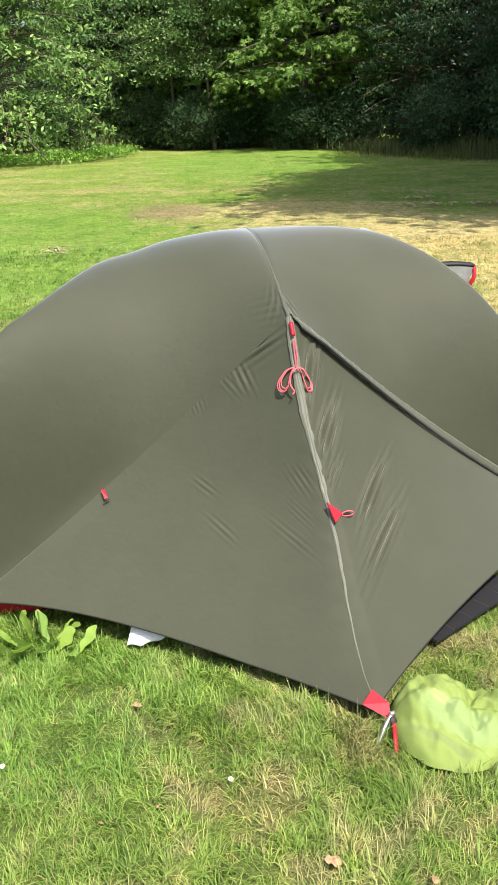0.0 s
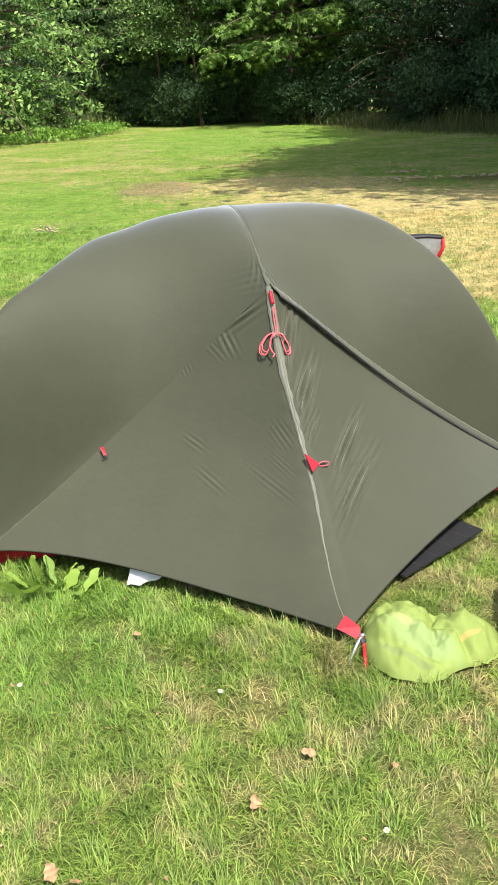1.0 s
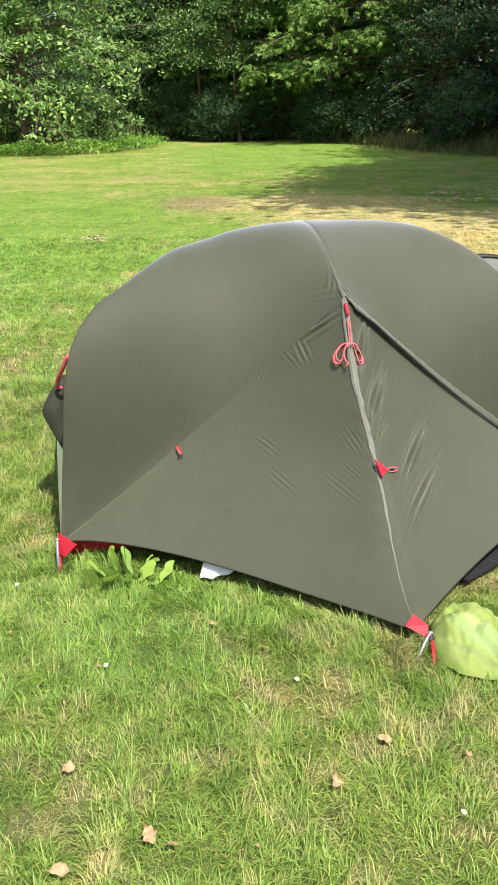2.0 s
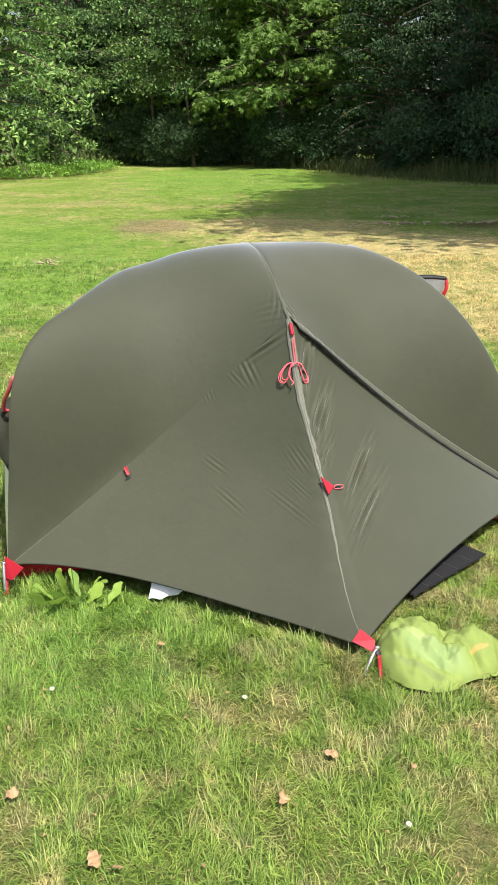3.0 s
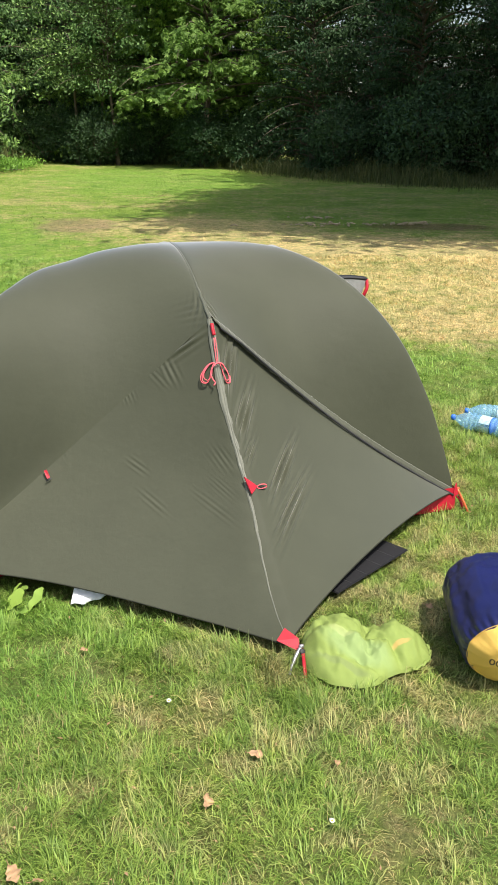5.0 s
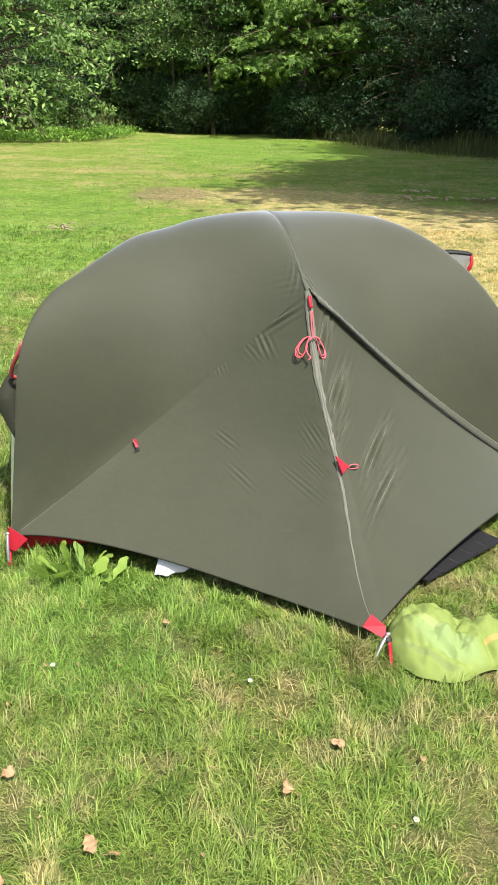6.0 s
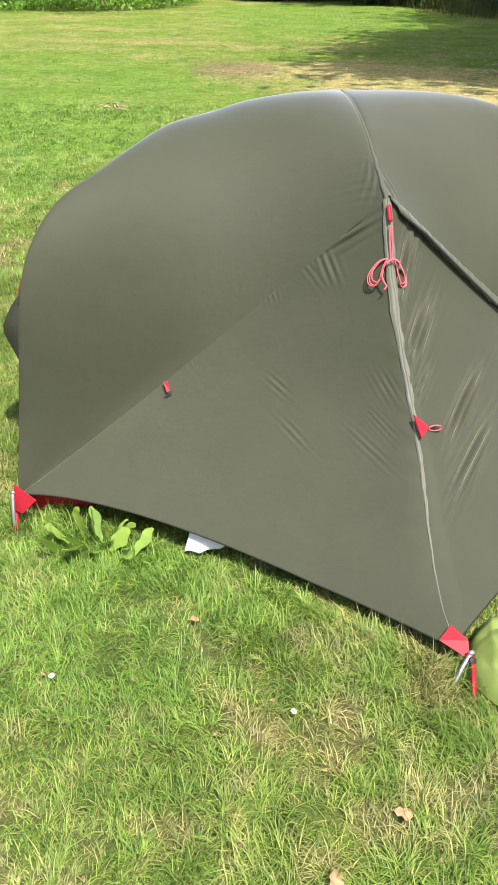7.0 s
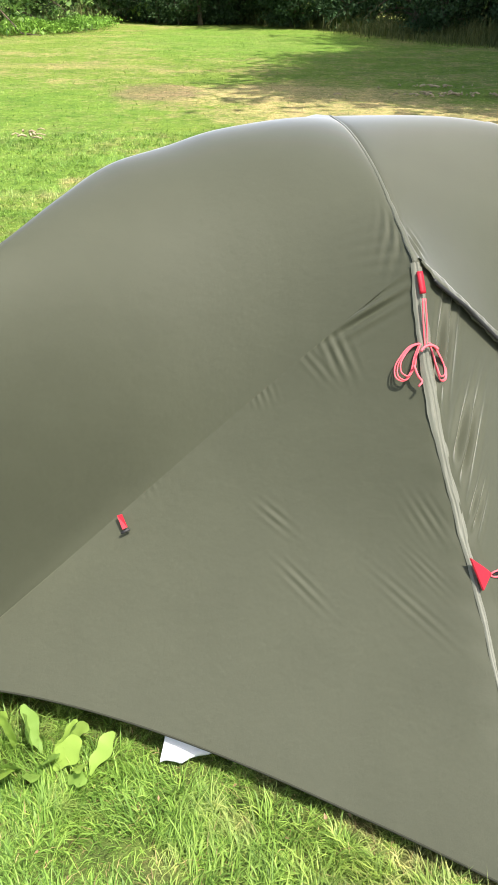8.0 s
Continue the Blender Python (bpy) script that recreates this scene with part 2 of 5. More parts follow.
# ---- mesh helpers ----
def mesh_object(name, verts, faces, mat, parent=None, label="", smooth=True):
    me = bpy.data.meshes.new(name)
    me.from_pydata([tuple(v) for v in verts], [], [tuple(f) for f in faces])
    me.materials.append(mat)
    if smooth:
        me.polygons.foreach_set("use_smooth", [True] * len(me.polygons))
    me.update()
    ob = new(name, me)
    if parent is not None:
        ob.parent = parent
    if label:
        tagged(ob, label)
    return ob


def part(name, bm, mat, parent, label=""):
    me = bpy.data.meshes.new(name)
    bmesh.ops.recalc_face_normals(bm, faces=bm.faces)
    bm.to_mesh(me)
    bm.free()
    me.materials.append(mat)
    me.polygons.foreach_set("use_smooth", [True] * len(me.polygons))
    ob = new(name, me)
    ob.parent = parent
    if label:
        tagged(ob, label)
    return ob


def thing(name, m, label, category, group="", kind=""):
    ob = new(name)
    ob.matrix_basis = m
    return tagged(ob, label, category, group, kind)


def big_mesh(name, verts, tris, mat):
    """A mesh from arrays, for very many small pieces (corner count per piece is the row length of tris)."""
    me = bpy.data.meshes.new(name)
    n, k = len(tris), len(tris[0])
    me.vertices.add(len(verts))
    me.vertices.foreach_set("co", np.asarray(verts, np.float32).ravel())
    me.loops.add(n * k)
    me.loops.foreach_set("vertex_index", np.asarray(tris, np.int32).ravel())
    me.polygons.add(n)
    me.polygons.foreach_set("loop_start", np.arange(0, n * k, k, dtype=np.int32))
    me.update(calc_edges=True)
    me.materials.append(mat)
    return me


def grid_faces(nu, nv):
    return [(i * nv + j, (i + 1) * nv + j, (i + 1) * nv + j + 1, i * nv + j + 1) for i in range(nu - 1) for j in range(nv - 1)]


def spline(points, n):
    """n places along a smooth line through the points."""
    p = np.array(points, float)
    d = np.r_[0, np.cumsum(np.linalg.norm(np.diff(p, axis=0), axis=1))]
    m = np.gradient(p, d, axis=0)
    s = np.linspace(0, d[-1], n)
    k = np.clip(np.searchsorted(d, s, side="right") - 1, 0, len(d) - 2)
    h = (d[k + 1] - d[k])[:, None]
    x = ((s - d[k]) / (d[k + 1] - d[k]))[:, None]
    return (2 * x**3 - 3 * x**2 + 1) * p[k] + (x**3 - 2 * x**2 + x) * h * m[k] + (3 * x**2 - 2 * x**3) * p[k + 1] + (x**3 - x**2) * h * m[k + 1]


def tube(line, radius, sides=8, flat=1.0):
    """Verts and faces of a closed tube along a line; radius may vary along it."""
    line = np.array(line, float)
    r = np.broadcast_to(np.asarray(radius, float), (len(line),))
    t = np.gradient(line, axis=0)
    t /= np.linalg.norm(t, axis=1)[:, None] + 1e-9
    ref = np.array((0, 0, 1.0)) if abs(t[:, 2]).mean() < 0.8 else np.array((1.0, 0, 0))
    a = np.cross(t, ref)
    a /= np.linalg.norm(a, axis=1)[:, None] + 1e-9
    b = np.cross(a, t)
    ang = np.linspace(0, 2 * np.pi, sides, endpoint=False)
    v = (line[:, None] + r[:, None, None] * (np.cos(ang)[None, :, None] * a[:, None] + flat * np.sin(ang)[None, :, None] * b[:, None])).reshape(-1, 3)
    n = len(line)
    f = [(i * sides + j, i * sides + (j + 1) % sides, (i + 1) * sides + (j + 1) % sides, (i + 1) * sides + j) for i in range(n - 1) for j in range(sides)]
    f += [tuple(range(sides))[::-1], tuple((n - 1) * sides + j for j in range(sides))]
    return v, f


def tube_part(name, line, radius, mat, parent, label="", sides=8, flat=1.0):
    v, f = tube(line, radius, sides, flat)
    return mesh_object(name, v, f, mat, parent, label)


def lathe(profile, sides=24):
    bm = bmesh.new()
    rings = []
    for r, z in profile:
        rings.append([bm.verts.new((r * math.cos(2 * math.pi * k / sides), r * math.sin(2 * math.pi * k / sides), z)) for k in range(sides)])
    for a, b in zip(rings, rings[1:]):
        for k in range(sides):
            bm.faces.new((a[k], a[(k + 1) % sides], b[(k + 1) % sides], b[k]))
    bm.faces.new(rings[0][::-1])
    bm.faces.new(rings[-1])
    return bm


# ---- ground ----
def ground_height(x, y):
    return -0.012 + 0.008 * noise.noise(Vector((x * 0.9, y * 0.9, 0))) + 0.06 * noise.noise(Vector((x * 0.12, y * 0.12, 3))) * min(1.0, max(0.0, (y - 5) / 6))


def build_ground():
    xs = np.r_[-300, -150, -80, -45, np.arange(-26, -4, 1.0), np.arange(-4, 6, 0.2), np.arange(6, 28, 1.0), 45, 80, 150, 300]
    ys = np.r_[-300, -120, -50, -20, -8, -3, np.arange(-1, 8, 0.2), np.arange(8, 60, 1.0), 80, 150, 300]
    v = [(x, y, ground_height(x, y)) for x in xs for y in ys]
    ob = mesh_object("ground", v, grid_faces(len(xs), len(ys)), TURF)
    tagged(ob, "mown meadow ground with dry sandy patches", "ground", kind="structure")


build_ground()

# ---- tent ----
TENT = pose(0.0214, 3.0429, 0, 0, 0, 13.487)
tent = thing("tent", TENT, "olive green double-walled dome tent pitched on grass, vestibule closed", "tent")

RIDGE_L = [(0.006, 1.048), (-0.10, 1.042), (-0.20, 1.031), (-0.30, 1.015), (-0.39, 0.994)]
RIDGE_R = [(0.006, 1.048), (0.10, 1.045), (0.20, 1.042), (0.30, 1.037), (0.39, 1.028)]
LEG_L = [(0.53, 0.08, 0.970), (0.65, 0.20, 0.930), (0.76, 0.31, 0.882), (0.84, 0.375, 0.845), (0.905, 0.435, 0.785), (0.952, 0.485, 0.700), (0.978, 0.52, 0.590), (0.994, 0.54, 0.450), (1.015, 0.56, 0.270), (1.038, 0.615, 0.065)]
LEG_BACK = [(0.44, 0.09, 0.930), (0.51, 0.19, 0.840), (0.65, 0.35, 0.670), (0.78, 0.45, 0.550), (0.86, 0.51, 0.420), (0.92, 0.55, 0.300), (0.97, 0.58, 0.200), (1.0, 0.60, 0.120), (1.038, 0.615, 0.065)]
LEG_R = [(0.47, 0.075, 1.014), (0.55, 0.165, 0.983), (0.70, 0.35, 0.862), (0.82, 0.47, 0.690), (0.90, 0.52, 0.525), (0.96, 0.555, 0.365), (0.995, 0.58, 0.245), (1.018, 0.60, 0.150), (1.038, 0.615, 0.065)]
BROW = (0.0, 0.54, 0.85)
STAKE = (-0.02, 1.352, 0.035)
ZIP = [BROW, (0.0, 0.60, 0.735), (0.012, 0.72, 0.540), (0.03, 0.88, 0.345), (0.01, 1.10, 0.175), STAKE]


def flipped(p, side):
    """side = -1 is the tent's front, +1 its back."""
    return np.array(p, float) * (1, side, 1)


def pole_line(end, side, n):
    ridge = RIDGE_R if end > 0 else RIDGE_L
    pts = [(x, side * 0.022 * (abs(x) > 0.35), z - 0.014 * (side > 0) * (abs(x) > 0.25)) for x, z in ridge] + [(end * x, side * y, z) for x, y, z in (LEG_R if end > 0 else LEG_L if side < 0 else LEG_BACK)]
    return spline(pts, n)


def seam_line(end, side, n, pace=1.0):
    a, b = flipped(BROW, side), flipped((end * 1.038, 0.615, 0.065), side)
    s = np.linspace(0, 1, n)[:, None] ** pace
    return a + (b - a) * s + np.array((0, (-0.095 if end < 0 else -0.028) * side, -0.063 if end < 0 else -0.044)) * (s * (1 - s) * 4)


def brow_line(side, n):
    return spline([flipped(p, side) for p in ((0.006, 0, 1.048), (0.005, 0.11, 1.037), (0.003, 0.28, 0.987), (0, 0.43, 0.912), BROW)], n)


def hem_line(end, side, n):
    a, b = flipped((end * 1.038, 0.615, 0.065), side), flipped(STAKE, side)
    s = np.linspace(0, 1, n)[:, None]
    sag = 4 * s * (1 - s)
    if end > 0:
        return a + (b - a) * s + np.concatenate([0 * sag, -0.035 * side * sag, 0.045 * sag**0.6], 1)
    return a + (b - a) * s + np.concatenate([0 * sag, -0.090 * side * sag, 0.045 * sag**0.6 * np.maximum(0, 1 - 1.35 * s)], 1)


def folds(x, z, groups):
    d = np.zeros_like(x)
    for cx, cz, turn, length, width, wave, amp in groups:
        c, s = math.cos(radians(turn)), math.sin(radians(turn))
        along, across = (x - cx) * c + (z - cz) * s, -(x - cx) * s + (z - cz) * c
        d += amp * np.exp(-(along / length) ** 2 - (across / width) ** 2) * 1.15 * np.cos(2 * np.pi * across / wave + 7 * along) * (0.7 + 0.3 * np.sin(22 * across + 15 * along + cx * 40))
    return d


def push(p, d):
    """Moves the grid of places p by d along its normals."""
    n = np.cross(np.gradient(p, axis=0), np.gradient(p, axis=1))
    n /= np.linalg.norm(n, axis=2)[..., None] + 1e-9
    n *= np.where(n[..., 2:] < 0, -1, 1)
    return p + n * d[..., None]


ROOF = {}


def step(a, b, x):
    k = np.clip((x - a) / (b - a), 0, 1)
    return k * k * (3 - 2 * k)


def rounded(left, right, k, m, share):
    """Rounds the crease between two grids whose last and first columns are one line, over k and m columns, by the share given for each row."""
    a, c, b = left[:, -1 - k].copy(), left[:, -1].copy(), right[:, m].copy()
    curve = lambda t: ((1 - t) ** 2)[None, :, None] * a[:, None] + (2 * t * (1 - t))[None, :, None] * c[:, None] + (t * t)[None, :, None] * b[:, None]
    w = share[:, None, None]
    left[:, -1 - k:] += w * (curve(np.linspace(0, 0.5, k + 1)) - left[:, -1 - k:])
    right[:, :m + 1] += w * (curve(np.linspace(0.5, 1, m + 1)) - right[:, :m + 1])


def roof_grid(end, side, nu, nv):
    u, v = np.linspace(0, 1, nu), np.linspace(0, 1, nv)
    P, S, B = pole_line(end, side, nu), seam_line(end, side, nu), brow_line(side, nv)
    p = (1 - v)[None, :, None] * P[:, None] + v[None, :, None] * S[:, None]
    dev = B - ((1 - v)[:, None] * B[0] + v[:, None] * B[-1])
    p = p + ((1 - u)[:, None, None] ** 1.6) * dev[None]
    soft = p.copy()
    for _ in range(420 if side < 0 else 0):
        soft[1:-1] = 0.5 * soft[1:-1] + 0.25 * (soft[:-2] + soft[2:])
    p = p + (soft - p) * (np.sin(np.pi * v) ** 2)[None, :, None]
    arch = (0.0 if side > 0 else 0.042 if end > 0 else 0.052) * np.sin(np.pi * v**0.62)[None, :] * (np.sin(np.pi * u**0.6) ** 0.9 * (1 - 0.6 * step(0.45, 0.80, u)))[:, None]
    return push(p, arch)


def vestibule_grid(end, side, nu, nv):
    u, v = np.linspace(0, 1, nu), np.linspace(0, 1, nv)
    S, Z, E = seam_line(end, side, nu), spline([flipped(q, side) for q in ZIP], nu), hem_line(end, side, nv)
    p = (1 - v)[None, :, None] * S[:, None] + v[None, :, None] * Z[:, None]
    dev = E - ((1 - v)[:, None] * E[0] + v[:, None] * E[-1])
    return p + (u[:, None, None] ** 2) * dev[None]


# folds: x, z, turn, length, width, spacing, depth
TUCKS = [(-0.022, 0.872, 65, 0.048, 0.022, 0.015, 0.0030), (-0.05, 0.86, 20, 0.035, 0.03, 0.017, 0.0030), (0.02, 0.868, -60, 0.02, 0.014, 0.012, 0.0026), (-0.012, 0.90, 75, 0.04, 0.012, 0.011, 0.0030)]
FOLDS_R = [(0.052, 0.70, 70, 0.085, 0.026, 0.028, 0.0095), (0.075, 0.545, 54, 0.075, 0.030, 0.028, 0.0125), (0.185, 0.355, 36, 0.085, 0.022, 0.024, 0.0120), (0.150, 0.245, 27, 0.110, 0.026, 0.023, 0.0125), (0.05, 0.42, 42, 0.05, 0.020, 0.018, 0.0075)]
FOLDS_L = [(-0.075, 0.765, 38, 0.080, 0.020, 0.020, 0.0060), (-0.150, 0.675, -70, 0.036, 0.026, 0.020, 0.0028), (-0.190, 0.650, -50, 0.034, 0.018, 0.018, 0.0028), (-0.300, 0.368, -32, 0.026, 0.016, 0.017, 0.0016),
           (-0.273, 0.275, -36, 0.034, 0.016, 0.017, 0.0014), (-0.085, 0.278, -32, 0.050, 0.018, 0.016, 0.0012), (-0.302, 0.584, -75, 0.02, 0.03, 0.014, 0.0018), (-0.545, 0.40, -70, 0.02, 0.03, 0.016, 0.0018), (-0.05, 0.33, -40, 0.03, 0.02, 0.013, 0.0016), (-0.03, 0.415, -60, 0.03, 0.03, 0.016, 0.0022)]


def fly_side(side):
    """The four panels of one side of the fly, with the seams between them drawn round by the tension of the cloth."""
    nu, nr, nv = (300, 110, 220) if side < 0 else (40, 24, 40)
    u, v = np.linspace(0, 1, nu), np.linspace(0, 1, nv)
    roof = {e: roof_grid(e, side, nu, nr) for e in (-1, 1)}
    door = {e: vestibule_grid(e, side, nu, nv) for e in (-1, 1)}
    if side < 0:
        rounded(roof[-1], door[-1], 9, 20, 0.10 + 0.45 * step(0.15, 0.50, u) * (1 - step(0.60, 0.85, u)))
        mirror = door[1][:, ::-1].copy()
        rounded(door[-1], mirror, 18, 10, step(0.03, 0.30, u) * (1 - step(0.90, 1.0, u)))
        door[1] = mirror[:, ::-1].copy()
        ROOF["zip"] = door[1][:, -1].copy()
        zipd = (1 - v)[None, :] * (0.3 + u)[:, None]
        wob = np.sin(u * 95)[:, None] * np.exp(-(zipd / 0.045) ** 2) * 0.0014 * np.sin(np.pi * u)[:, None]
        for e in (-1, 1):
            roof[e] = push(roof[e], folds(roof[e][..., 0], roof[e][..., 2], TUCKS))
            calm = 1 - np.exp(-(((1 - v) / 0.075) ** 2))
            door[e] = push(door[e], wob + calm[None] * folds(door[e][..., 0], door[e][..., 2], FOLDS_R if e > 0 else FOLDS_L))
            ROOF[e] = roof[e]
    for e in (-1, 1):
        mesh_object("roof_panel", roof[e].reshape(-1, 3), grid_faces(nu, nr), FLY, tent)
        mesh_object("vestibule_panel", door[e].reshape(-1, 3), grid_faces(nu, nv), FLY, tent)
        tube_part("hem", door[e][-1, ::3] - (0, 0, 0.002), 0.0026, HEM, tent, sides=6)


def end_panel(end):
    nu, nv = 60, 40
    A, B = pole_line(end, -1, 160)[38:], pole_line(end, 1, 160)[38:]
    A, B = A[np.linspace(0, len(A) - 1, nu).astype(int)], B[np.linspace(0, len(B) - 1, nu).astype(int)]
    v = np.linspace(0, 1, nv)
    p = (1 - v)[None, :, None] * A[:, None] + v[None, :, None] * B[:, None]
    s = np.linspace(0, 1, nu)
    p[..., 2] += 0.09 * (s**3)[:, None] * np.sin(np.pi * v)[None]
    p[..., 0] -= end * 0.012 * (np.sin(np.pi * s))[:, None] * np.sin(np.pi * v)[None]
    return mesh_object("end_panel", p.reshape(-1, 3), grid_faces(nu, nv), FLY, tent)


for _side in (-1, 1):
    fly_side(_side)
for _end in (-1, 1):
    end_panel(_end)


def ribbon(line, across, width, thick):
    """Verts and faces of a flat strip with thickness along a line."""
    line = np.array(line)
    a = np.broadcast_to(np.array(across, float), line.shape)
    a = a / (np.linalg.norm(a, axis=1)[:, None] + 1e-9)
    t = np.gradient(line, axis=0)
    n = np.cross(t, a)
    n /= np.linalg.norm(n, axis=1)[:, None] + 1e-9
    w = np.broadcast_to(np.asarray(width, float), (len(line),))[:, None]
    v = np.stack([line - a * w / 2 - n * thick / 2, line + a * w / 2 - n * thick / 2, line + a * w / 2 + n * thick / 2, line - a * w / 2 + n * thick / 2], 1).reshape(-1, 3)
    m = len(line)
    f = [(4 * i + j, 4 * i + (j + 1) % 4, 4 * i + 4 + (j + 1) % 4, 4 * i + 4 + j) for i in range(m - 1) for j in range(4)]
    return v, f + [(3, 2, 1, 0), tuple(4 * (m - 1) + j for j in range(4))]


def brow_seam():
    """Flat taped seam over the ridge that bunches up where the four panels meet."""
    n = 60
    k = np.arange(n)
    line = brow_line(-1, n) + np.c_[0.0012 * np.sin(k * 0.9) * (k > 40), 0 * k, 0.0012 + 0.0010 * np.sin(k * 0.7) * (k > 40)]
    v, f = ribbon(line, (1, 0, 0), np.interp(k, (0, 8, 38, 52, n - 1), (0.003, 0.005, 0.006, 0.011, 0.014)), 0.003)
    mesh_object("brow_seam", v, f, EDGE, tent, "olive taped seam from the ridge to the brow")


brow_seam()


# the door's zip under its storm flap, from the brow to the right corner
def storm_flap():
    """A strip of fly fabric sewn along the roof's edge and hanging free over the zip."""
    roof = ROOF[1]
    m = len(roof)
    S = roof[:, -1]
    up = roof[:, -8] - S
    up /= np.linalg.norm(up, axis=1)[:, None]
    t = np.gradient(S, axis=0)
    out = np.cross(t, up)
    out /= np.linalg.norm(out, axis=1)[:, None]
    out *= np.where(out[:, 1:2] > 0, -1, 1)
    k = np.arange(m)
    wave = 0.0016 * np.sin(k * 0.45) + 0.0012 * np.sin(k * 1.1 + 1)
    grow = np.interp(k, (0, 12, m - 1), (0.45, 1.1, 0.9))
    prof = [(0.017, -0.001), (0.0165, 0.0060), (0.0145, 0.0100), (0.010, 0.0100), (0.006, 0.0110), (-0.002, 0.0130), (-0.008, 0.0120), (-0.010, 0.0090)]
    rows = [S + up * ((a + (wave if a < 0 else 0.3 * wave)) * grow)[:, None] + out * (b + wave * (0.3 if b > 0.005 else 0))[:, None] for a, b in prof]
    p = np.stack(rows, 1)
    mesh_object("storm_flap", p.reshape(-1, 3), grid_faces(m, len(prof)), EDGE, tent, "olive storm flap over the door zip")
    # zip drawn thick and black, doubling as the deep shadow below the flap
    tube_part("door_zip_shade", (S - up * np.interp(k, (0, 12, 30, m - 1), (0.008, 0.0150, 0.0105, 0.0070))[:, None] + out * np.interp(k, (0, 12, 30, m - 1), (0.005, 0.009, 0.0175, 0.0210))[:, None])[9:-2], 0.0042, DARK, tent, "black door zip, thickened to stand for the shadow under the flap", sides=6)


storm_flap()


def centre_seam():
    """Bunched seam from the brow down to the peg: a low band with long puckers."""
    m, w = 200, 17
    z = spline(ROOF["zip"][::9], m)
    s, k = np.linspace(0, 1, m), np.arange(m)
    a = np.linspace(-1, 1, w)
    wide = np.interp(s, (0, 0.12, 0.4, 0.62, 0.8, 1.0), (0.011, 0.015, 0.0105, 0.0055, 0.0025, 0.0012)) * (1 + 0.07 * np.sin(k * 0.16) + 0.06 * np.sin(k * 0.71 + 1) * np.sin(k * 0.23))
    drift = 0.0012 * np.sin(k * 0.11) + 0.0008 * np.sin(k * 0.33)
    h = 0.0046 * (1 - np.abs(a) ** 3)[None] + 0.0002
    ridges = 0.0017 * np.sin(a[None] * 7.5 + 1.6 * np.sin(k * 0.10)[:, None]) + 0.0011 * np.sin(a[None] * 15 + 2.2 * np.sin(k * 0.19 + 2)[:, None])
    h = h * (wide / 0.012)[:, None] ** 0.5 + ridges * (1 - a**2)[None] * (wide / 0.014)[:, None]
    p = z[:, None] + np.stack([(a[None] * wide[:, None] + drift[:, None]), 0 * h - 0.77 * h, 0.64 * h], 2)
    # the band follows the slopes of the two door halves
    p[..., 1] += 0.28 * np.abs(a)[None] * wide[:, None] * np.interp(s, (0, 0.3, 1), (1.0, 0.7, 0.3))[:, None]
    return mesh_object("centre_seam", p.reshape(-1, 3), grid_faces(m, w), FLAP, tent, "puckered pale olive seam binding")


centre_seam()


def red_tab(points, thick=0.003):
    """A stitched fabric tab with the given outline in the tent's frame."""
    bm = bmesh.new()
    vs = [bm.verts.new(p) for p in points]
    bm.faces.new(vs)
    r = bmesh.ops.extrude_face_region(bm, geom=bm.faces[:])
    n = (Vector(points[1]) - Vector(points[0])).cross(Vector(points[2]) - Vector(points[0])).normalized()
    bmesh.ops.translate(bm, verts=[g for g in r["geom"] if isinstance(g, bmesh.types.BMVert)], vec=n * thick)
    ob = part("corner_tab", bm, RED, tent, "red stitched fabric tab")
    ob.data.polygons.foreach_set("use_smooth", [False] * len(ob.data.polygons))
    return ob


def tub_wall():
    """Red bathtub floor of the inner tent."""
    bm = bmesh.new()
    x, y, h = 1.005, 0.615, 0.115
    top = [(-x, -y, h - 0.035), (x + 0.028, -y - 0.012, h - 0.02), (x, y, h), (-x, y, h)]
    low = [(-x + 0.01, -y + 0.01, 0.01), (x + 0.025, -y - 0.032, 0.004), (x - 0.01, y - 0.01, 0.01), (-x + 0.01, y - 0.01, 0.01)]
    a, b = [bm.verts.new(p) for p in top], [bm.verts.new(p) for p in low]
    for k in range(4):
        bm.faces.new((a[k], a[(k + 1) % 4], b[(k + 1) % 4], b[k]))
    bm.faces.new(b)
    bmesh.ops.subdivide_edges(bm, edges=bm.edges[:], cuts=10, use_grid_fill=True)
    for q in bm.verts:
        q.co += Vector((noise.noise(q.co * 9), noise.noise(q.co * 9 + Vector((5, 0, 0))), 0.5 * noise.noise(q.co * 7))) * 0.012
    return part("tub_floor", bm, RED, tent, "red bathtub floor of the inner tent")


tub_wall()

# tabs at the pegging points and along the seams
red_tab([(-1.043, -0.630, 0.112), (-0.985, -0.668, 0.078), (-1.028, -0.664, 0.034), (-1.052, -0.645, 0.040)])
red_tab([(1.036, -0.626, 0.105), (1.050, -0.612, 0.108), (1.054, -0.626, 0.060), (1.022, -0.640, 0.058)])
red_tab([(-0.050, -1.334, 0.045), (-0.020, -1.322, 0.076), (0.014, -1.351, 0.050), (0.006, -1.386, 0.026)])
red_tab([(0.012, -0.866, 0.378), (0.025, -0.906, 0.330), (0.056, -0.876, 0.342), (0.042, -0.870, 0.354)], 0.004)
red_tab([(-0.607, -0.512, 0.345), (-0.597, -0.514, 0.348), (-0.589, -0.528, 0.323), (-0.599, -0.530, 0.320)], 0.004)
tube_part("toggle", [(-0.603, -0.533, 0.314), (-0.585, -0.534, 0.322)], 0.003, DARK, tent, "black toggle")
_ring = [(0.072 + 0.010 * math.cos(a), -0.876, 0.335 + 0.007 * math.sin(a)) for a in np.linspace(0, 6.28, 16)]
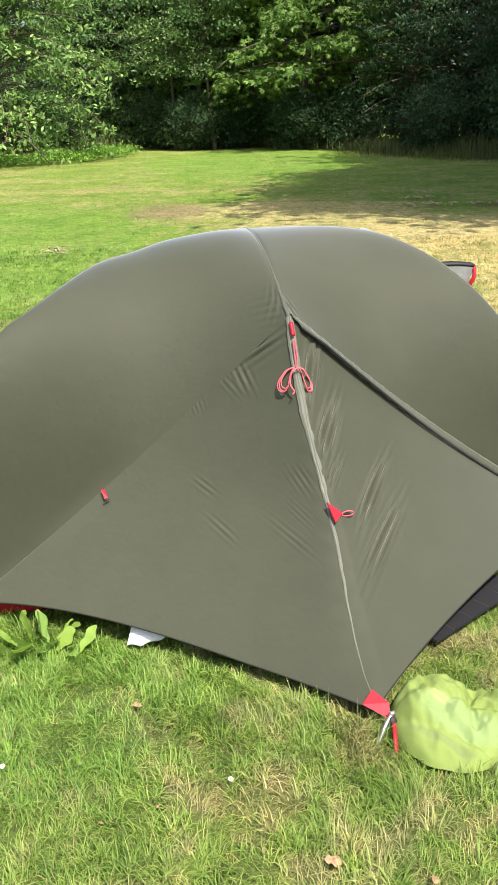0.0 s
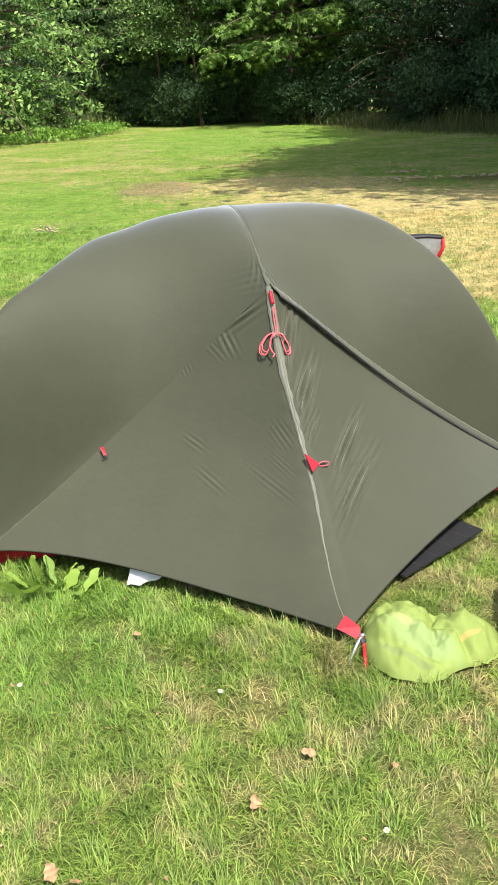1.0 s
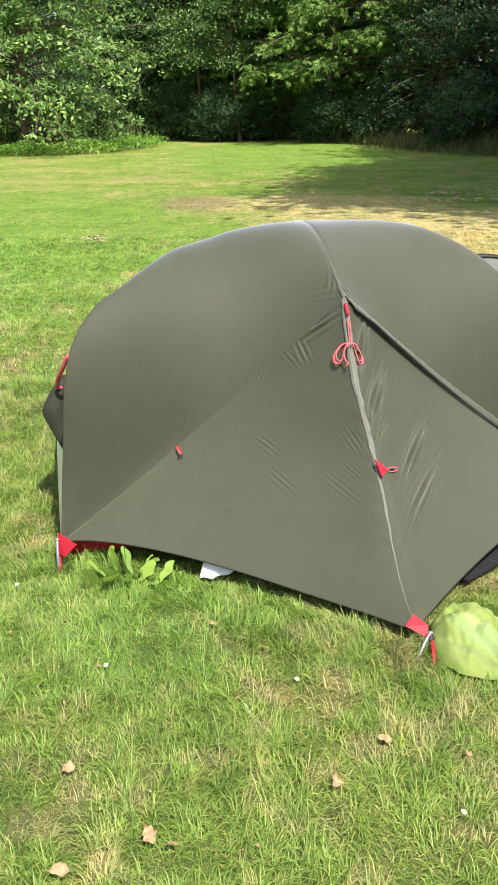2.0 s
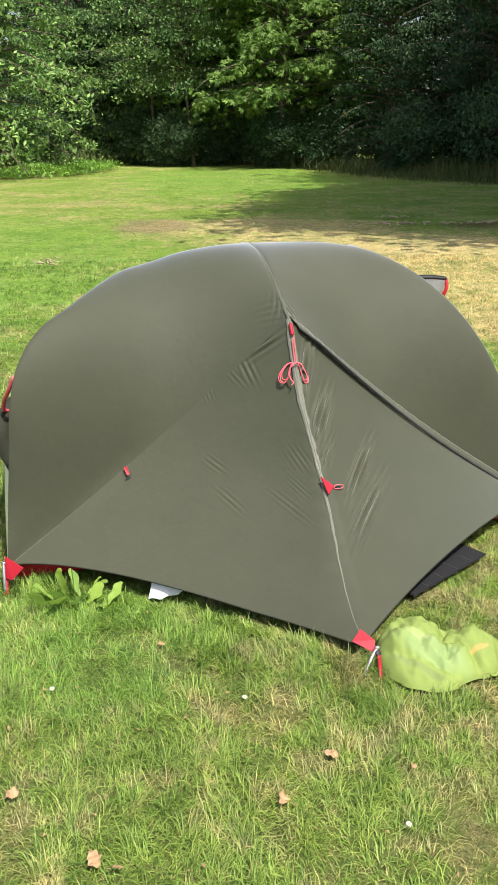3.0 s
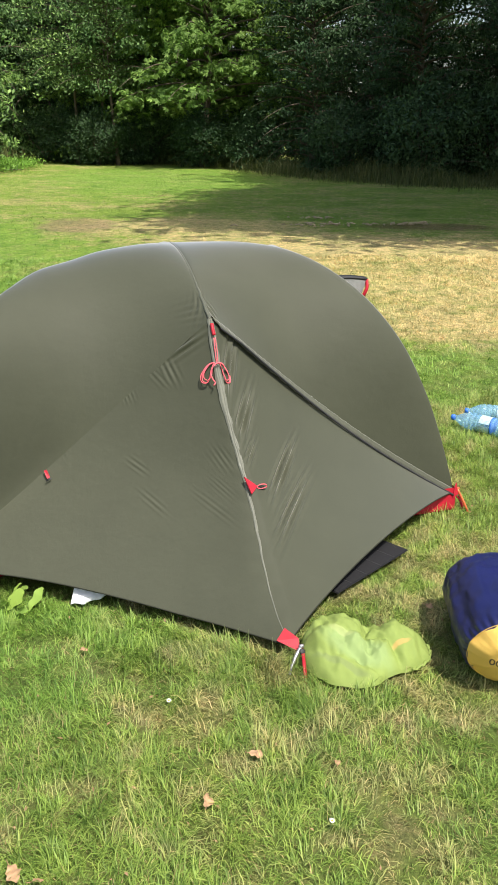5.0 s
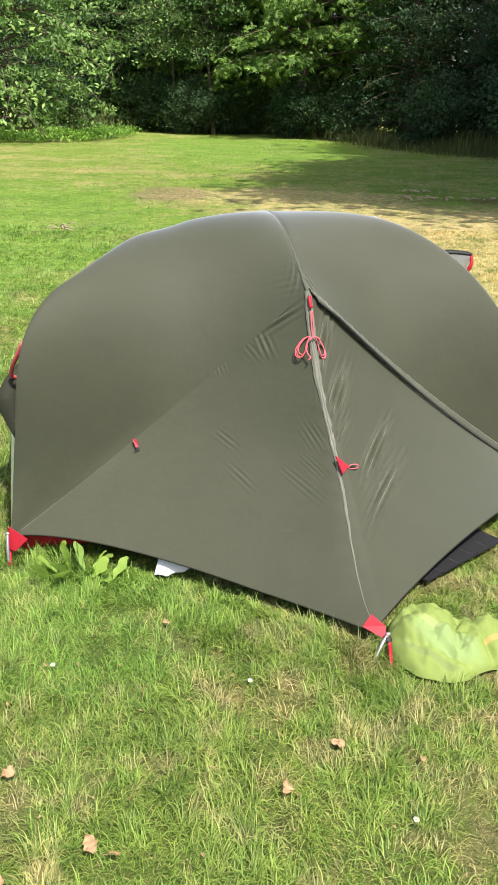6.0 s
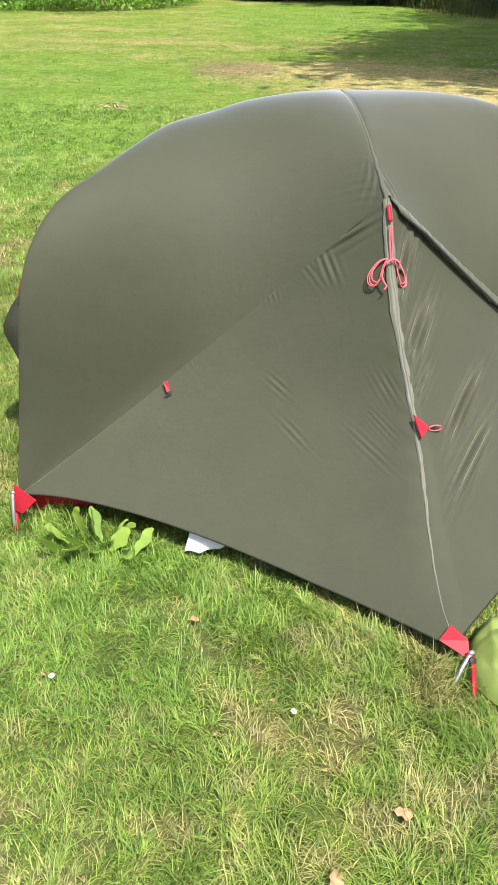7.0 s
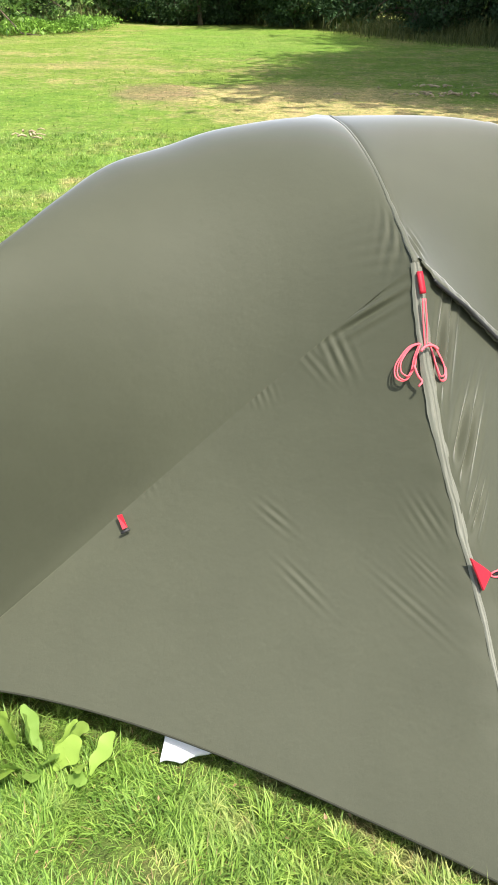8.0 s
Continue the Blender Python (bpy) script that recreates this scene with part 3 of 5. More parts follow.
tube_part("cord_ring", _ring, 0.0022, DARK, tent, "black cord ring", sides=6)
_loop = [(0.055 + 0.018 * (1 - math.cos(a)), -0.880, 0.342 + 0.008 * math.sin(a)) for a in np.linspace(0, 6.28, 16)]
tube_part("zip_pull", _loop, 0.0018, CORD, tent, "pink cord zip pull", sides=6)
v, f = ribbon(spline([(0, -0.557, 0.838), (0.0, -0.570, 0.820), (0.001, -0.580, 0.802)], 8), (1, 0, 0), 0.011, 0.007)
mesh_object("guy_tab", v, f, RED, tent, "red guy-line tab below the brow")


def guy_cord():
    """Tied-up guy line: a drop of doubled cord, and a bow of looped strands lying on the fabric."""
    cord = new("guy_cord")
    cord.parent = tent
    tagged(cord, "pink-red guy cord tied in a bow")
    for dx in (-0.002, 0.003):
        tube_part("strand", spline([(dx, -0.588, 0.795), (dx * 1.5, -0.603, 0.752), (dx, -0.619, 0.708)], 14), 0.0017, CORD, cord, sides=6)
    wide = 0.84
    left = [(-0.004, 0.697), (-0.024, 0.690), (-0.046, 0.671), (-0.064, 0.646), (-0.064, 0.630), (-0.050, 0.625), (-0.034, 0.640), (-0.019, 0.672), (-0.004, 0.697)]
    right = [(0.004, 0.697), (0.020, 0.686), (0.036, 0.662), (0.046, 0.638), (0.040, 0.622), (0.026, 0.622), (0.017, 0.642), (0.011, 0.674), (0.004, 0.697)]
    for shape in (left, right):
        for k in range(3):
            g = 1 - 0.09 * k
            tube_part("loop", spline([(x * g * wide + math.copysign(0.006, x), -(0.60 + (0.735 - z) * 0.615) + 0.002 - 0.002 * k + 0.42 * abs(x), 0.713 + (z - 0.713) * (g + 0.05 * (k == 1)) * 0.92) for x, z in [(a, b + 0.016) for a, b in shape]], 44), 0.0016, CORD, cord, sides=6)
    tube_part("knot", spline([(-0.018, -0.636, 0.707), (-0.010, -0.632, 0.713), (0.004, -0.630, 0.715), (0.013, -0.632, 0.712), (0.018, -0.636, 0.707)], 16), 0.0028, CORD, cord, sides=6)
    tube_part("tail", spline([(-0.030, -0.637, 0.680), (-0.025, -0.650, 0.662), (-0.019, -0.657, 0.652), (-0.027, -0.660, 0.645)], 12), 0.0024, CORD, cord, sides=6)


guy_cord()


def vent_hood(end, tip, roots, label):
    """A propped-open vent: dark hood edge, mesh cheek and red strut."""
    hood = new("vent_hood")
    hood.parent = tent
    tagged(hood, label)
    a, b, c = (np.array(p) for p in roots)
    t = np.array(tip)
    v, f = ribbon(spline([a, (a + t) / 2 + (0, 0, 0.004), t], 8), (0, 1, 0.1), 0.035, 0.010)
    mesh_object("hood_top", v, f, DARK, hood)
    cheek = [tuple(a + (0, -0.016, -0.004)), tuple(t + (0, -0.016, -0.004)), tuple(c + (0, -0.02, 0)), tuple(b + (0, -0.02, 0))]
    cv = cheek + [(x, y + 0.004, z) for x, y, z in cheek]
    mesh_object("mesh_cheek", cv, [(0, 1, 2, 3), (7, 6, 5, 4), (0, 4, 5, 1), (1, 5, 6, 2), (2, 6, 7, 3), (3, 7, 4, 0)], MESH, hood, smooth=False)
    tube_part("strut", spline([t + (0, -0.01, -0.004), (t + c) / 2 + (end * 0.008, -0.03, 0), c + (0, -0.03, -0.01)], 10), 0.008, RED, hood)


vent_hood(1, (0.930, 0.065, 0.850), [(0.78, 0.06, 0.862), (0.80, 0.06, 0.77), (0.905, 0.075, 0.775)], "propped vent with dark hood, grey mesh and red strut")


def side_vent():
    pts = [(-1.000, -0.10, 0.515), (-1.045, -0.16, 0.455), (-1.060, -0.19, 0.405), (-1.045, -0.22, 0.345), (-1.022, -0.26, 0.270)]
    line = spline(pts, 16)
    v, f = ribbon(line + (0.035, 0, 0), (1, 0.15, 0), np.r_[np.linspace(0.04, 0.09, 8), np.linspace(0.09, 0.04, 8)], 0.01)
    # fly fabric on the shadow side: the darker hem colour paints its shade
    mesh_object("vent_flap", v, f, HEM, tent, "olive vent flap standing out, coloured dark for its shaded side")
    tube_part("vent_cord", spline([(-0.955, -0.27, 0.640), (-0.985, -0.23, 0.57), (-1.002, -0.19, 0.525), (-1.004, -0.16, 0.485), (-0.99, -0.14, 0.475)], 20), 0.008, CORD, tent, "pink guy cord bundle", sides=6)


side_vent()


def webbing_strap(points, width=0.014):
    v, f = ribbon(spline(points, 14), (1, 0.2, 0), width, 0.002)
    return mesh_object("strap", v, f, RED, tent, "red webbing pegging strap")


webbing_strap([(0.007, -1.378, 0.042), (0.004, -1.404, 0.038), (-0.010, -1.450, 0.026), (-0.021, -1.495, -0.01)], 0.011)
webbing_strap([(-1.043, -0.632, 0.040), (-1.047, -0.65, 0.02), (-1.047, -0.68, -0.01)])
webbing_strap([(1.055, -0.618, 0.050), (1.068, -0.625, 0.03), (1.078, -0.635, -0.01)])
bm_buckle = lathe([(0.006, -0.004), (0.009, -0.003), (0.009, 0.003), (0.006, 0.004)], 10)
_b = part("buckle", bm_buckle, DARK, tent, "black strap buckle")
_b.matrix_basis = pose(0.003, -1.404, 0.040, 50, 0, 10)


def tent_stake(points, mat, label):
    base = thing("tent_stake", TENT, label, "tent stake", "stakes round the tent")
    tube_part("shaft", spline(points, 12), 0.0054, mat, base, sides=8)
    p = np.array(points[0])
    tube_part("head", [p + (-0.006, 0, 0.002), p + (0.008, 0, 0.002)], 0.006, mat, base, sides=8)


tent_stake([(0.007, -1.386, 0.044), (-0.010, -1.400, 0.036), (-0.034, -1.420, 0.014), (-0.054, -1.438, -0.03)], METAL, "grey aluminium tent stake hooked through the red tab")
tent_stake([(-1.050, -0.632, 0.085), (-1.052, -0.655, 0.04), (-1.053, -0.675, -0.04)], METAL, "grey aluminium tent stake at the tent corner")
tent_stake([(1.054, -0.614, 0.080), (1.073, -0.640, 0.030), (1.092, -0.670, -0.03)], ORANGE, "orange anodised tent stake at the tent corner")


# ---- things on the grass ----
def stuff_sack():
    base = thing("sleeping_bag_sack", pose(0.903, 1.492, 0.0) @ pose(0, 0, 0.126, 0, 0, -11), "navy blue stuffed sleeping bag sack with yellow end", "stuff sack")
    R, L, ns, na = 0.133, 0.415, 72, 144
    v = []
    for i in range(ns):
        s = i / (ns - 1)
        edge = min(1.0, s / 0.10)
        back = min(1.0, (1 - s) / 0.16)
        r = R * (0.90 + 0.10 * math.sin(math.pi * min(1, max(0, s)))) * (1 - (1 - edge) ** 2.2 * 0.10) * (1 - (1 - back) ** 2.2 * 0.35)
        y = L * s
        for j in range(na):
            a = 2 * math.pi * j / na
            q = Vector((math.cos(a) * 2.2, math.sin(a) * 2.2, s * 3))
            lump = 0.009 * noise.noise(q * 0.9) + 0.003 * noise.noise(q * 2.2) - 0.003 * abs(noise.noise(q * 2.0 + Vector((2, 5, 1))))
            pucker = 0.0035 * math.sin(a * 34 + 2 * noise.noise(q)) * max(0, 1 - s / 0.16) * min(1, s / 0.03) + 0.006 * math.sin(a * 21 + 3 * noise.noise(q)) * max(0, 1 - (1 - s) / 0.15) ** 1.3
            crease = 0.0062 * (0.35 - abs(noise.noise(Vector((q.x * 1.1, q.y * 1.1, s * 6.5 + a * 0.8)) + Vector((4, 1, 8))))) * math.sin(math.pi * s)
            crease += 0.0016 * noise.noise(q * 5.0)
            rr = r + lump + pucker + crease
            z = rr * math.sin(a)
            v.append((rr * math.cos(a) * 1.06, y + 0.02 * noise.noise(q + Vector((9, 0, 0))) * s - 0.24 * z * max(0, 1 - s * 2), max(z, -0.124)))
    f = [(i * na + j, i * na + (j + 1) % na, (i + 1) * na + (j + 1) % na, (i + 1) * na + j) for i in range(ns - 1) for j in range(na)]
    f.append(tuple((ns - 1) * na + j for j in range(na)))
    mesh_object("body", v, f, NAVY, base, "shiny navy nylon body")
    # slack yellow end panel, bulging out
    nr, w = 22, []
    for i in range(nr):
        k = i / (nr - 1)
        for j in range(na):
            a = 2 * math.pi * j / na
            q = Vector((math.cos(a) * k * 2, math.sin(a) * k * 2, 7))
            e = Vector((math.cos(a) * 2.2, math.sin(a) * 2.2, 0))
            ring = 0.1125 + 0.009 * noise.noise(e * 0.9) + 0.003 * noise.noise(e * 2.2) - 0.003 * abs(noise.noise(e * 2.0 + Vector((2, 5, 1))))
            pk = 0.0008 * math.sin(a * 26) * k**14
            y = -0.052 * (1 - k**2.6) + 0.006 * noise.noise(q * 1.5) + pk
            z = ring * k * math.sin(a)
            w.append((ring * k * math.cos(a) * 1.06, y + 0.002 - 0.24 * z, max(z, -0.121)))
    g = [(i * na + j, (i + 1) * na + j, (i + 1) * na + (j + 1) % na, i * na + (j + 1) % na) for i in range(nr - 1) for j in range(na)]
    mesh_object("end_panel", w, g, YELLOW, base, "yellow nylon end panel with dark lettering")
    ring = [(0.113 * 1.06 * math.cos(a), 0.001 - 0.24 * 0.113 * math.sin(a), max(0.113 * math.sin(a), -0.113)) for a in np.linspace(0, 2 * math.pi, 64)]
    tube_part("seam", ring, 0.0010, YELLOW, base, sides=6)
    seam = [(1.06 * 0.134 * (0.90 + 0.10 * math.sin(math.pi * s)) * math.cos(0.95 + 0.05 * s), 0.41 * s, 0.134 * (0.90 + 0.10 * math.sin(math.pi * s)) * math.sin(0.95 + 0.05 * s)) for s in np.linspace(0.12, 0.85, 20)]
    tube_part("side_seam", seam, 0.002, NAVY, base, sides=6)
    tagv, tagf = ribbon([(0.035, -0.022, 0.106), (0.036, -0.034, 0.114), (0.037, -0.028, 0.124)], (1, 0, 0), 0.014, 0.002)
    mesh_object("pull_loop", tagv, tagf, YELLOW, base, "pale webbing pull loop")
    ruff = [((0.052 + 0.006 * math.sin(9 * a)) * math.cos(a), 0.408 + 0.006 * math.sin(7 * a), (0.052 + 0.006 * math.cos(8 * a)) * math.sin(a)) for a in np.linspace(0, 2 * math.pi, 60)]
    tube_part("drawcord_ruff", ruff, 0.009, NAVY, base, sides=8)
    # lettering, upside down as the sack has rolled over
    cu = bpy.data.curves.new("lettering", "FONT")
    cu.body, cu.size, cu.extrude, cu.align_x = "SPIRIT 400", 0.032, 0.0004, "CENTER"
    tmp = bpy.data.objects.new("lettering", cu)
    scene.collection.objects.link(tmp)
    dg = bpy.context.evaluated_depsgraph_get()
    me = bpy.data.meshes.new_from_object(tmp.evaluated_get(dg))
    bpy.data.objects.remove(tmp)
    for q in me.vertices:
        x, y = -q.co.x, -q.co.y
        z = 0.006 + y
        k = min(1.0, math.hypot(x, z) / 0.111)
        q.co = (x + 0.004, -0.052 * (1 - k**2.6) - 0.0035 - 0.24 * z + q.co.z, z)
    me.materials.clear()
    me.materials.append(INK)
    letter = new("lettering", me)
    letter.parent = base
    bm = bmesh.new()
    bmesh.ops.create_cube(bm, size=1, matrix=Matrix.Translation((0.020, -0.0578, 0.044)) @ Matrix.Rotation(-0.42, 4, "X") @ Matrix.Diagonal((0.022, 0.006, 0.008, 1)))
    part("mark", bm, INK, base, "small dark emblem")
    return base


stuff_sack()


def lime_material():
    m = LIME.copy()
    m.name = "lime_printed_fabric"
    nt = m.node_tree
    co = nt.nodes.new("ShaderNodeTexCoord").outputs["Object"]
    b = nt.nodes["Principled BSDF"]
    base = b.inputs["Base Color"].links[0].from_socket
    c = mixed(nt, math_op(nt, "MULTIPLY", ellipse(nt, co, -0.02, -0.055, 0.13, 0.050, -25, 0.5), 0.15), base, (0.40, 0.60, 0.42))
    c = mixed(nt, math_op(nt, "MULTIPLY", ellipse(nt, co, 0.10, -0.03, 0.034, 0.008, 20, 0.5), 0.5), c, (0.70, 0.36, 0.14))
    c = mixed(nt, math_op(nt, "MULTIPLY", ellipse(nt, co, -0.07, 0.0, 0.045, 0.012, -20, 0.5), 0.15), c, (0.75, 0.70, 0.35))
    c = mixed(nt, math_op(nt, "MULTIPLY", ellipse(nt, co, -0.07, -0.105, 0.10, 0.014, -25, 0.6), 0.45), c, (0.17, 0.21, 0.10))
    nt.links.new(c, b.inputs["Base Color"])
    return m


def lime_bag():
    """An empty drawstring sack lying crumpled on the grass."""
    base = thing("fabric_bag", pose(0.542, 1.690, 0.0, 0, 0, -6), "crumpled lime green printed fabric bag lying on grass", "bag")
    outline = spline([(-0.195, 0.035), (-0.185, -0.06), (-0.145, -0.115), (-0.07, -0.160), (0.01, -0.150), (0.075, -0.100), (0.135, -0.080), (0.185, -0.035), (0.200, 0.025), (0.155, 0.095),
                      (0.075, 0.105), (0.0, 0.095), (-0.075, 0.130), (-0.150, 0.115), (-0.195, 0.035)], 141)[:-1]
    nr, na, v = 46, len(outline), []
    for i in range(nr):
        k = 1 - (1 - i / (nr - 1)) ** 1.0
        for j in range(na):
            ox, oy = outline[j]
            wav = 1 + 0.05 * noise.noise(Vector((ox * 20, oy * 20, 0))) + 0.05 * noise.noise(Vector((ox * 60, oy * 60, 0))) * (ox > 0.1)
            x, y = ox * k * wav, oy * k * wav
            lump = 0.066 * math.exp(-((x + 0.115) / 0.100) ** 2 - ((y - 0.03) / 0.12) ** 2) + 0.050 * math.exp(-((x - 0.070) / 0.120) ** 2 - ((y - 0.02) / 0.09) ** 2) + 0.034 - 0.034 * math.exp(-((x - 0.006 - 0.25 * (y - 0.03)) / 0.016) ** 2 - ((y - 0.035) / 0.05) ** 2)
            q = Vector((x * 11, y * 9, 0))
            r1 = noise.noise(Vector((q.x * 0.9 + q.y * 0.7, q.y * 0.4 - q.x * 0.3, 4.0)))
            r2 = noise.noise(Vector((q.x * 1.9 - q.y * 0.9, q.y * 1.0 + q.x * 0.4, 9.0)))
            crease = max(0.0, 1 - 4.0 * abs(noise.noise(Vector((q.x * 0.7 + q.y * 0.9, q.y * 0.5 - q.x * 0.5, 2.0)))))
            drop = max(0.0, 1 - k**7)
            z = (lump + 0.014 * r1 + 0.010 * r2 - 0.014 * crease + 0.009 * (0.4 - abs(noise.noise(Vector((q.x * 2.2 + q.y * 1.2, q.y * 1.5 - q.x * 0.8, 6.0)))) * 2) + 0.006 * (0.35 - abs(noise.noise(Vector((q.x * 4.5 + q.y * 2.0, q.y * 2.6 - q.x * 1.6, 3.0))))) + 0.003 * noise.noise(q * 7)) * drop**0.7 + 0.008
            v.append((x, y, max(z, 0.004)))
    f = [(i * na + j, (i + 1) * na + j, (i + 1) * na + (j + 1) % na, i * na + (j + 1) % na) for i in range(nr - 1) for j in range(na)]
    mesh_object("cloth", v, f, lime_material(), base)
    mouth = [(x * 1.0, y * 1.0, 0.014 + 0.004 * math.sin(k * 1.7)) for k, (x, y) in enumerate(outline) if x > 0.125]
    tube_part("hem", mouth, 0.005, LIME, base, "stitched lime hem at the mouth", sides=7, flat=0.6)


lime_bag()


def water_bottle(m, name_label):
    base = thing("water_bottle", m, name_label, "bottle", "empty water bottles")
    prof = [(0.010, 0.0), (0.036, 0.002), (0.044, 0.010)]
    for k in range(40):
        z = 0.014 + 0.20 * k / 39
        rib = 0.0022 * math.sin(k * 1.15) if z < 0.075 or z > 0.15 else 0.0
        prof.append((0.0450 + rib, z))
    prof += [(0.044, 0.222), (0.039, 0.240), (0.029, 0.262), (0.018, 0.282), (0.0135, 0.290), (0.0135, 0.302)]
    part("shell", lathe(prof, 28), PET, base, "clear bluish ribbed plastic")
    part("cap", lathe([(0.012, 0.296), (0.0155, 0.297), (0.0155, 0.312), (0.013, 0.315)], 20), CAP, base, "blue screw cap")
    bm = bmesh.new()
    rings = [[bm.verts.new((0.0462 * math.cos(a), 0.0462 * math.sin(a), z)) for a in np.linspace(0.0, 6.0, 24)] for z in (0.088, 0.146)]
    for k in range(23):
        bm.faces.new((rings[0][k], rings[0][k + 1], rings[1][k + 1], rings[1][k]))
    part("label", bm, LABEL, base, "white and blue paper label")
    part("ring_band", lathe([(0.0455, 0.078), (0.0466, 0.079), (0.0466, 0.083), (0.0455, 0.084)], 28), CAP, base, "blue band")


LABEL = plain("pale_label", (0.46, 0.66, 0.88), 0.4, grain=70, var=0.35)


def lying(base_xy, tip_xy, z, spin):
    a, b = Vector((*base_xy, z)), Vector((*tip_xy, z))
    return Matrix.Translation(a) @ (b - a).to_track_quat("Z", "Y").to_matrix().to_4x4() @ pose(0, 0, 0, 0, 0, spin)


water_bottle(lying((1.745, 3.465), (1.530, 3.690), 0.045, 20), "empty clear plastic water bottle with blue cap lying on grass")
water_bottle(lying((1.925, 3.665), (1.640, 3.790), 0.045, 60), "empty clear plastic water bottle with blue cap beside another")


def crumpled(radius, seed, sharp, nu=70, nv=60):
    v = []
    for i in range(nu):
        a = math.pi * i / (nu - 1)
        for j in range(nv):
            b = 2 * math.pi * j / nv
            d = Vector((math.sin(a) * math.cos(b), math.sin(a) * math.sin(b), math.cos(a)))
            s = Vector((seed, seed * 2, 0))
            ridge = 1 - 2 * abs(noise.noise(d * 2.1 + s))
            k = 1 + sharp * (0.5 * ridge - 0.3) + 0.5 * sharp * (abs(noise.noise(d * 5 + s)) - 0.2)
            v.append(Vector((d.x * radius[0], d.y * radius[1], d.z * radius[2])) * k)
    f = [(i * nv + j, (i + 1) * nv + j, (i + 1) * nv + (j + 1) % nv, i * nv + (j + 1) % nv) for i in range(nu - 1) for j in range(nv)]
    return v, f


def rubbish_bag():
    base = thing("rubbish_bag", pose(1.785, 3.320, 0.045, 0, 0, -25), "knotted shiny black polythene rubbish bag on grass", "bag")
    v, f = crumpled((0.100, 0.080, 0.072), 4, 0.27)
    mesh_object("body", [(p.x, p.y, max(p.z, -0.044)) for p in v], f, BLACK_BAG, base)
    for a, b in (((0.03, 0.02, 0.04), (0.058, 0.04, 0.075)), ((0.08, 0.0, 0.0), (0.118, -0.01, 0.010))):
        a, b = np.array(a), np.array(b)
        tube_part("knot_ear", spline([a, (a + b) / 2 + (0, 0, 0.008), b], 8), np.linspace(0.014, 0.02, 8), BLACK_BAG, base, sides=7, flat=0.5)


rubbish_bag()


def white_bag():
    """A folded carrier bag: a creased double sheet with one pointed corner, leaning back under the hem."""
    base = thing("plastic_bag", TENT @ pose(-0.520, -0.890, 0.006, 0, 0, -12), "folded white plastic bag tucked under the tent hem", "bag")
    n, m = 40, 20
    v = []
    for back in (0, 1):
        for i in range(n):
            u = i / (n - 1)
            low = 0.004 + 0.030 * max(0, u - 0.22) ** 1.3 + 0.003 * math.sin(u * 17)
            for j in range(m):
                k = j / (m - 1)
                x = -0.074 + 0.150 * u + 0.020 * k * (1 - u)
                z = low + (0.066 - low) * k
                wave = 0.005 * noise.noise(Vector((x * 28 + z * 20, z * 30, 2))) - 0.006 * abs(noise.noise(Vector((x * 22 - z * 30, z * 16, 5))))
                plump = 0.007 * (1 - (2 * u - 1) ** 4) * (1 - (2 * k - 1) ** 4) + 0.001
                v.append((x, 1.0 * z + wave + (plump if back else -plump), z + 0.4 * wave))
    f = []
    for i in range(n - 1):
        for j in range(m - 1):
            a, b, c, d = i * m + j, (i + 1) * m + j, (i + 1) * m + j + 1, i * m + j + 1
            o = n * m
            f += [(a, b, c, d), (a + o, d + o, c + o, b + o)]
    rim = [i * m for i in range(n)] + [(n - 1) * m + j for j in range(1, m)] + [i * m + m - 1 for i in range(n - 2, -1, -1)] + list(range(m - 2, 0, -1))
    f += [(p, p + n * m, q + n * m, q) for p, q in zip(rim, rim[1:] + rim[:1])]
    mesh_object("film", v, f, WHITE, base)


white_bag()


def folding_panel():
    c, d1, d2 = Vector((0.862, 2.292, 0)), Vector((-0.764, -0.645, 0)), Vector((-0.645, 0.764, 0))
    m = Matrix(((*[d1.x, d2.x, 0], c.x), (*[d1.y, d2.y, 0], c.y), (0, 0, 1, 0.022), (0, 0, 0, 1)))
    base = thing("folding_panel", m, "thin black ribbed panel lying half under the tent", "panel")
    for k in range(5):
        bm = bmesh.new()
        bmesh.ops.create_cube(bm, size=1, matrix=Matrix.Translation((0.043 + 0.086 * k, 0.115, 0.0)) @ Matrix.Diagonal((0.0855, 0.23, 0.007, 1)))
        bmesh.ops.bevel(bm, geom=bm.edges[:], offset=0.003, segments=2, affect="EDGES")
        strip = part("panel_strip", bm, PANEL, base)
        strip.data.polygons.foreach_set("use_smooth", [False] * len(strip.data.polygons))
        if k:
            tube_part("fold_seam", [(0.086 * k, 0.002, 0.0035), (0.086 * k, 0.228, 0.0035)], 0.0010, STRIPE, base, sides=6)


folding_panel()


# ---- small plants and litter ----
def leaf_blade(length, width, bend, curl, n=10):
    """A leaf with a folded midrib and wavy edge: verts and faces."""
    v = []
    for i in range(n):
        s = i / (n - 1)
        w = width * math.sin(math.pi * min(1, (s * 0.94 + 0.03) ** 1.25)) ** 0.7
        x, z = length * s * math.cos(bend * s), length * s * math.sin(bend * s) * (1 - 0.5 * s) * 2 - curl * s * s
        wave = 0.06 * width * math.sin(s * 17)
        v += [(x, -w, z + 0.25 * w + wave), (x, 0, z), (x, w, z + 0.25 * w - wave)]
    f = []
    for i in range(n - 1):
        for j in range(2):
            f.append((3 * i + j, 3 * i + 3 + j, 3 * i + 4 + j, 3 * i + 1 + j))
    return v, f


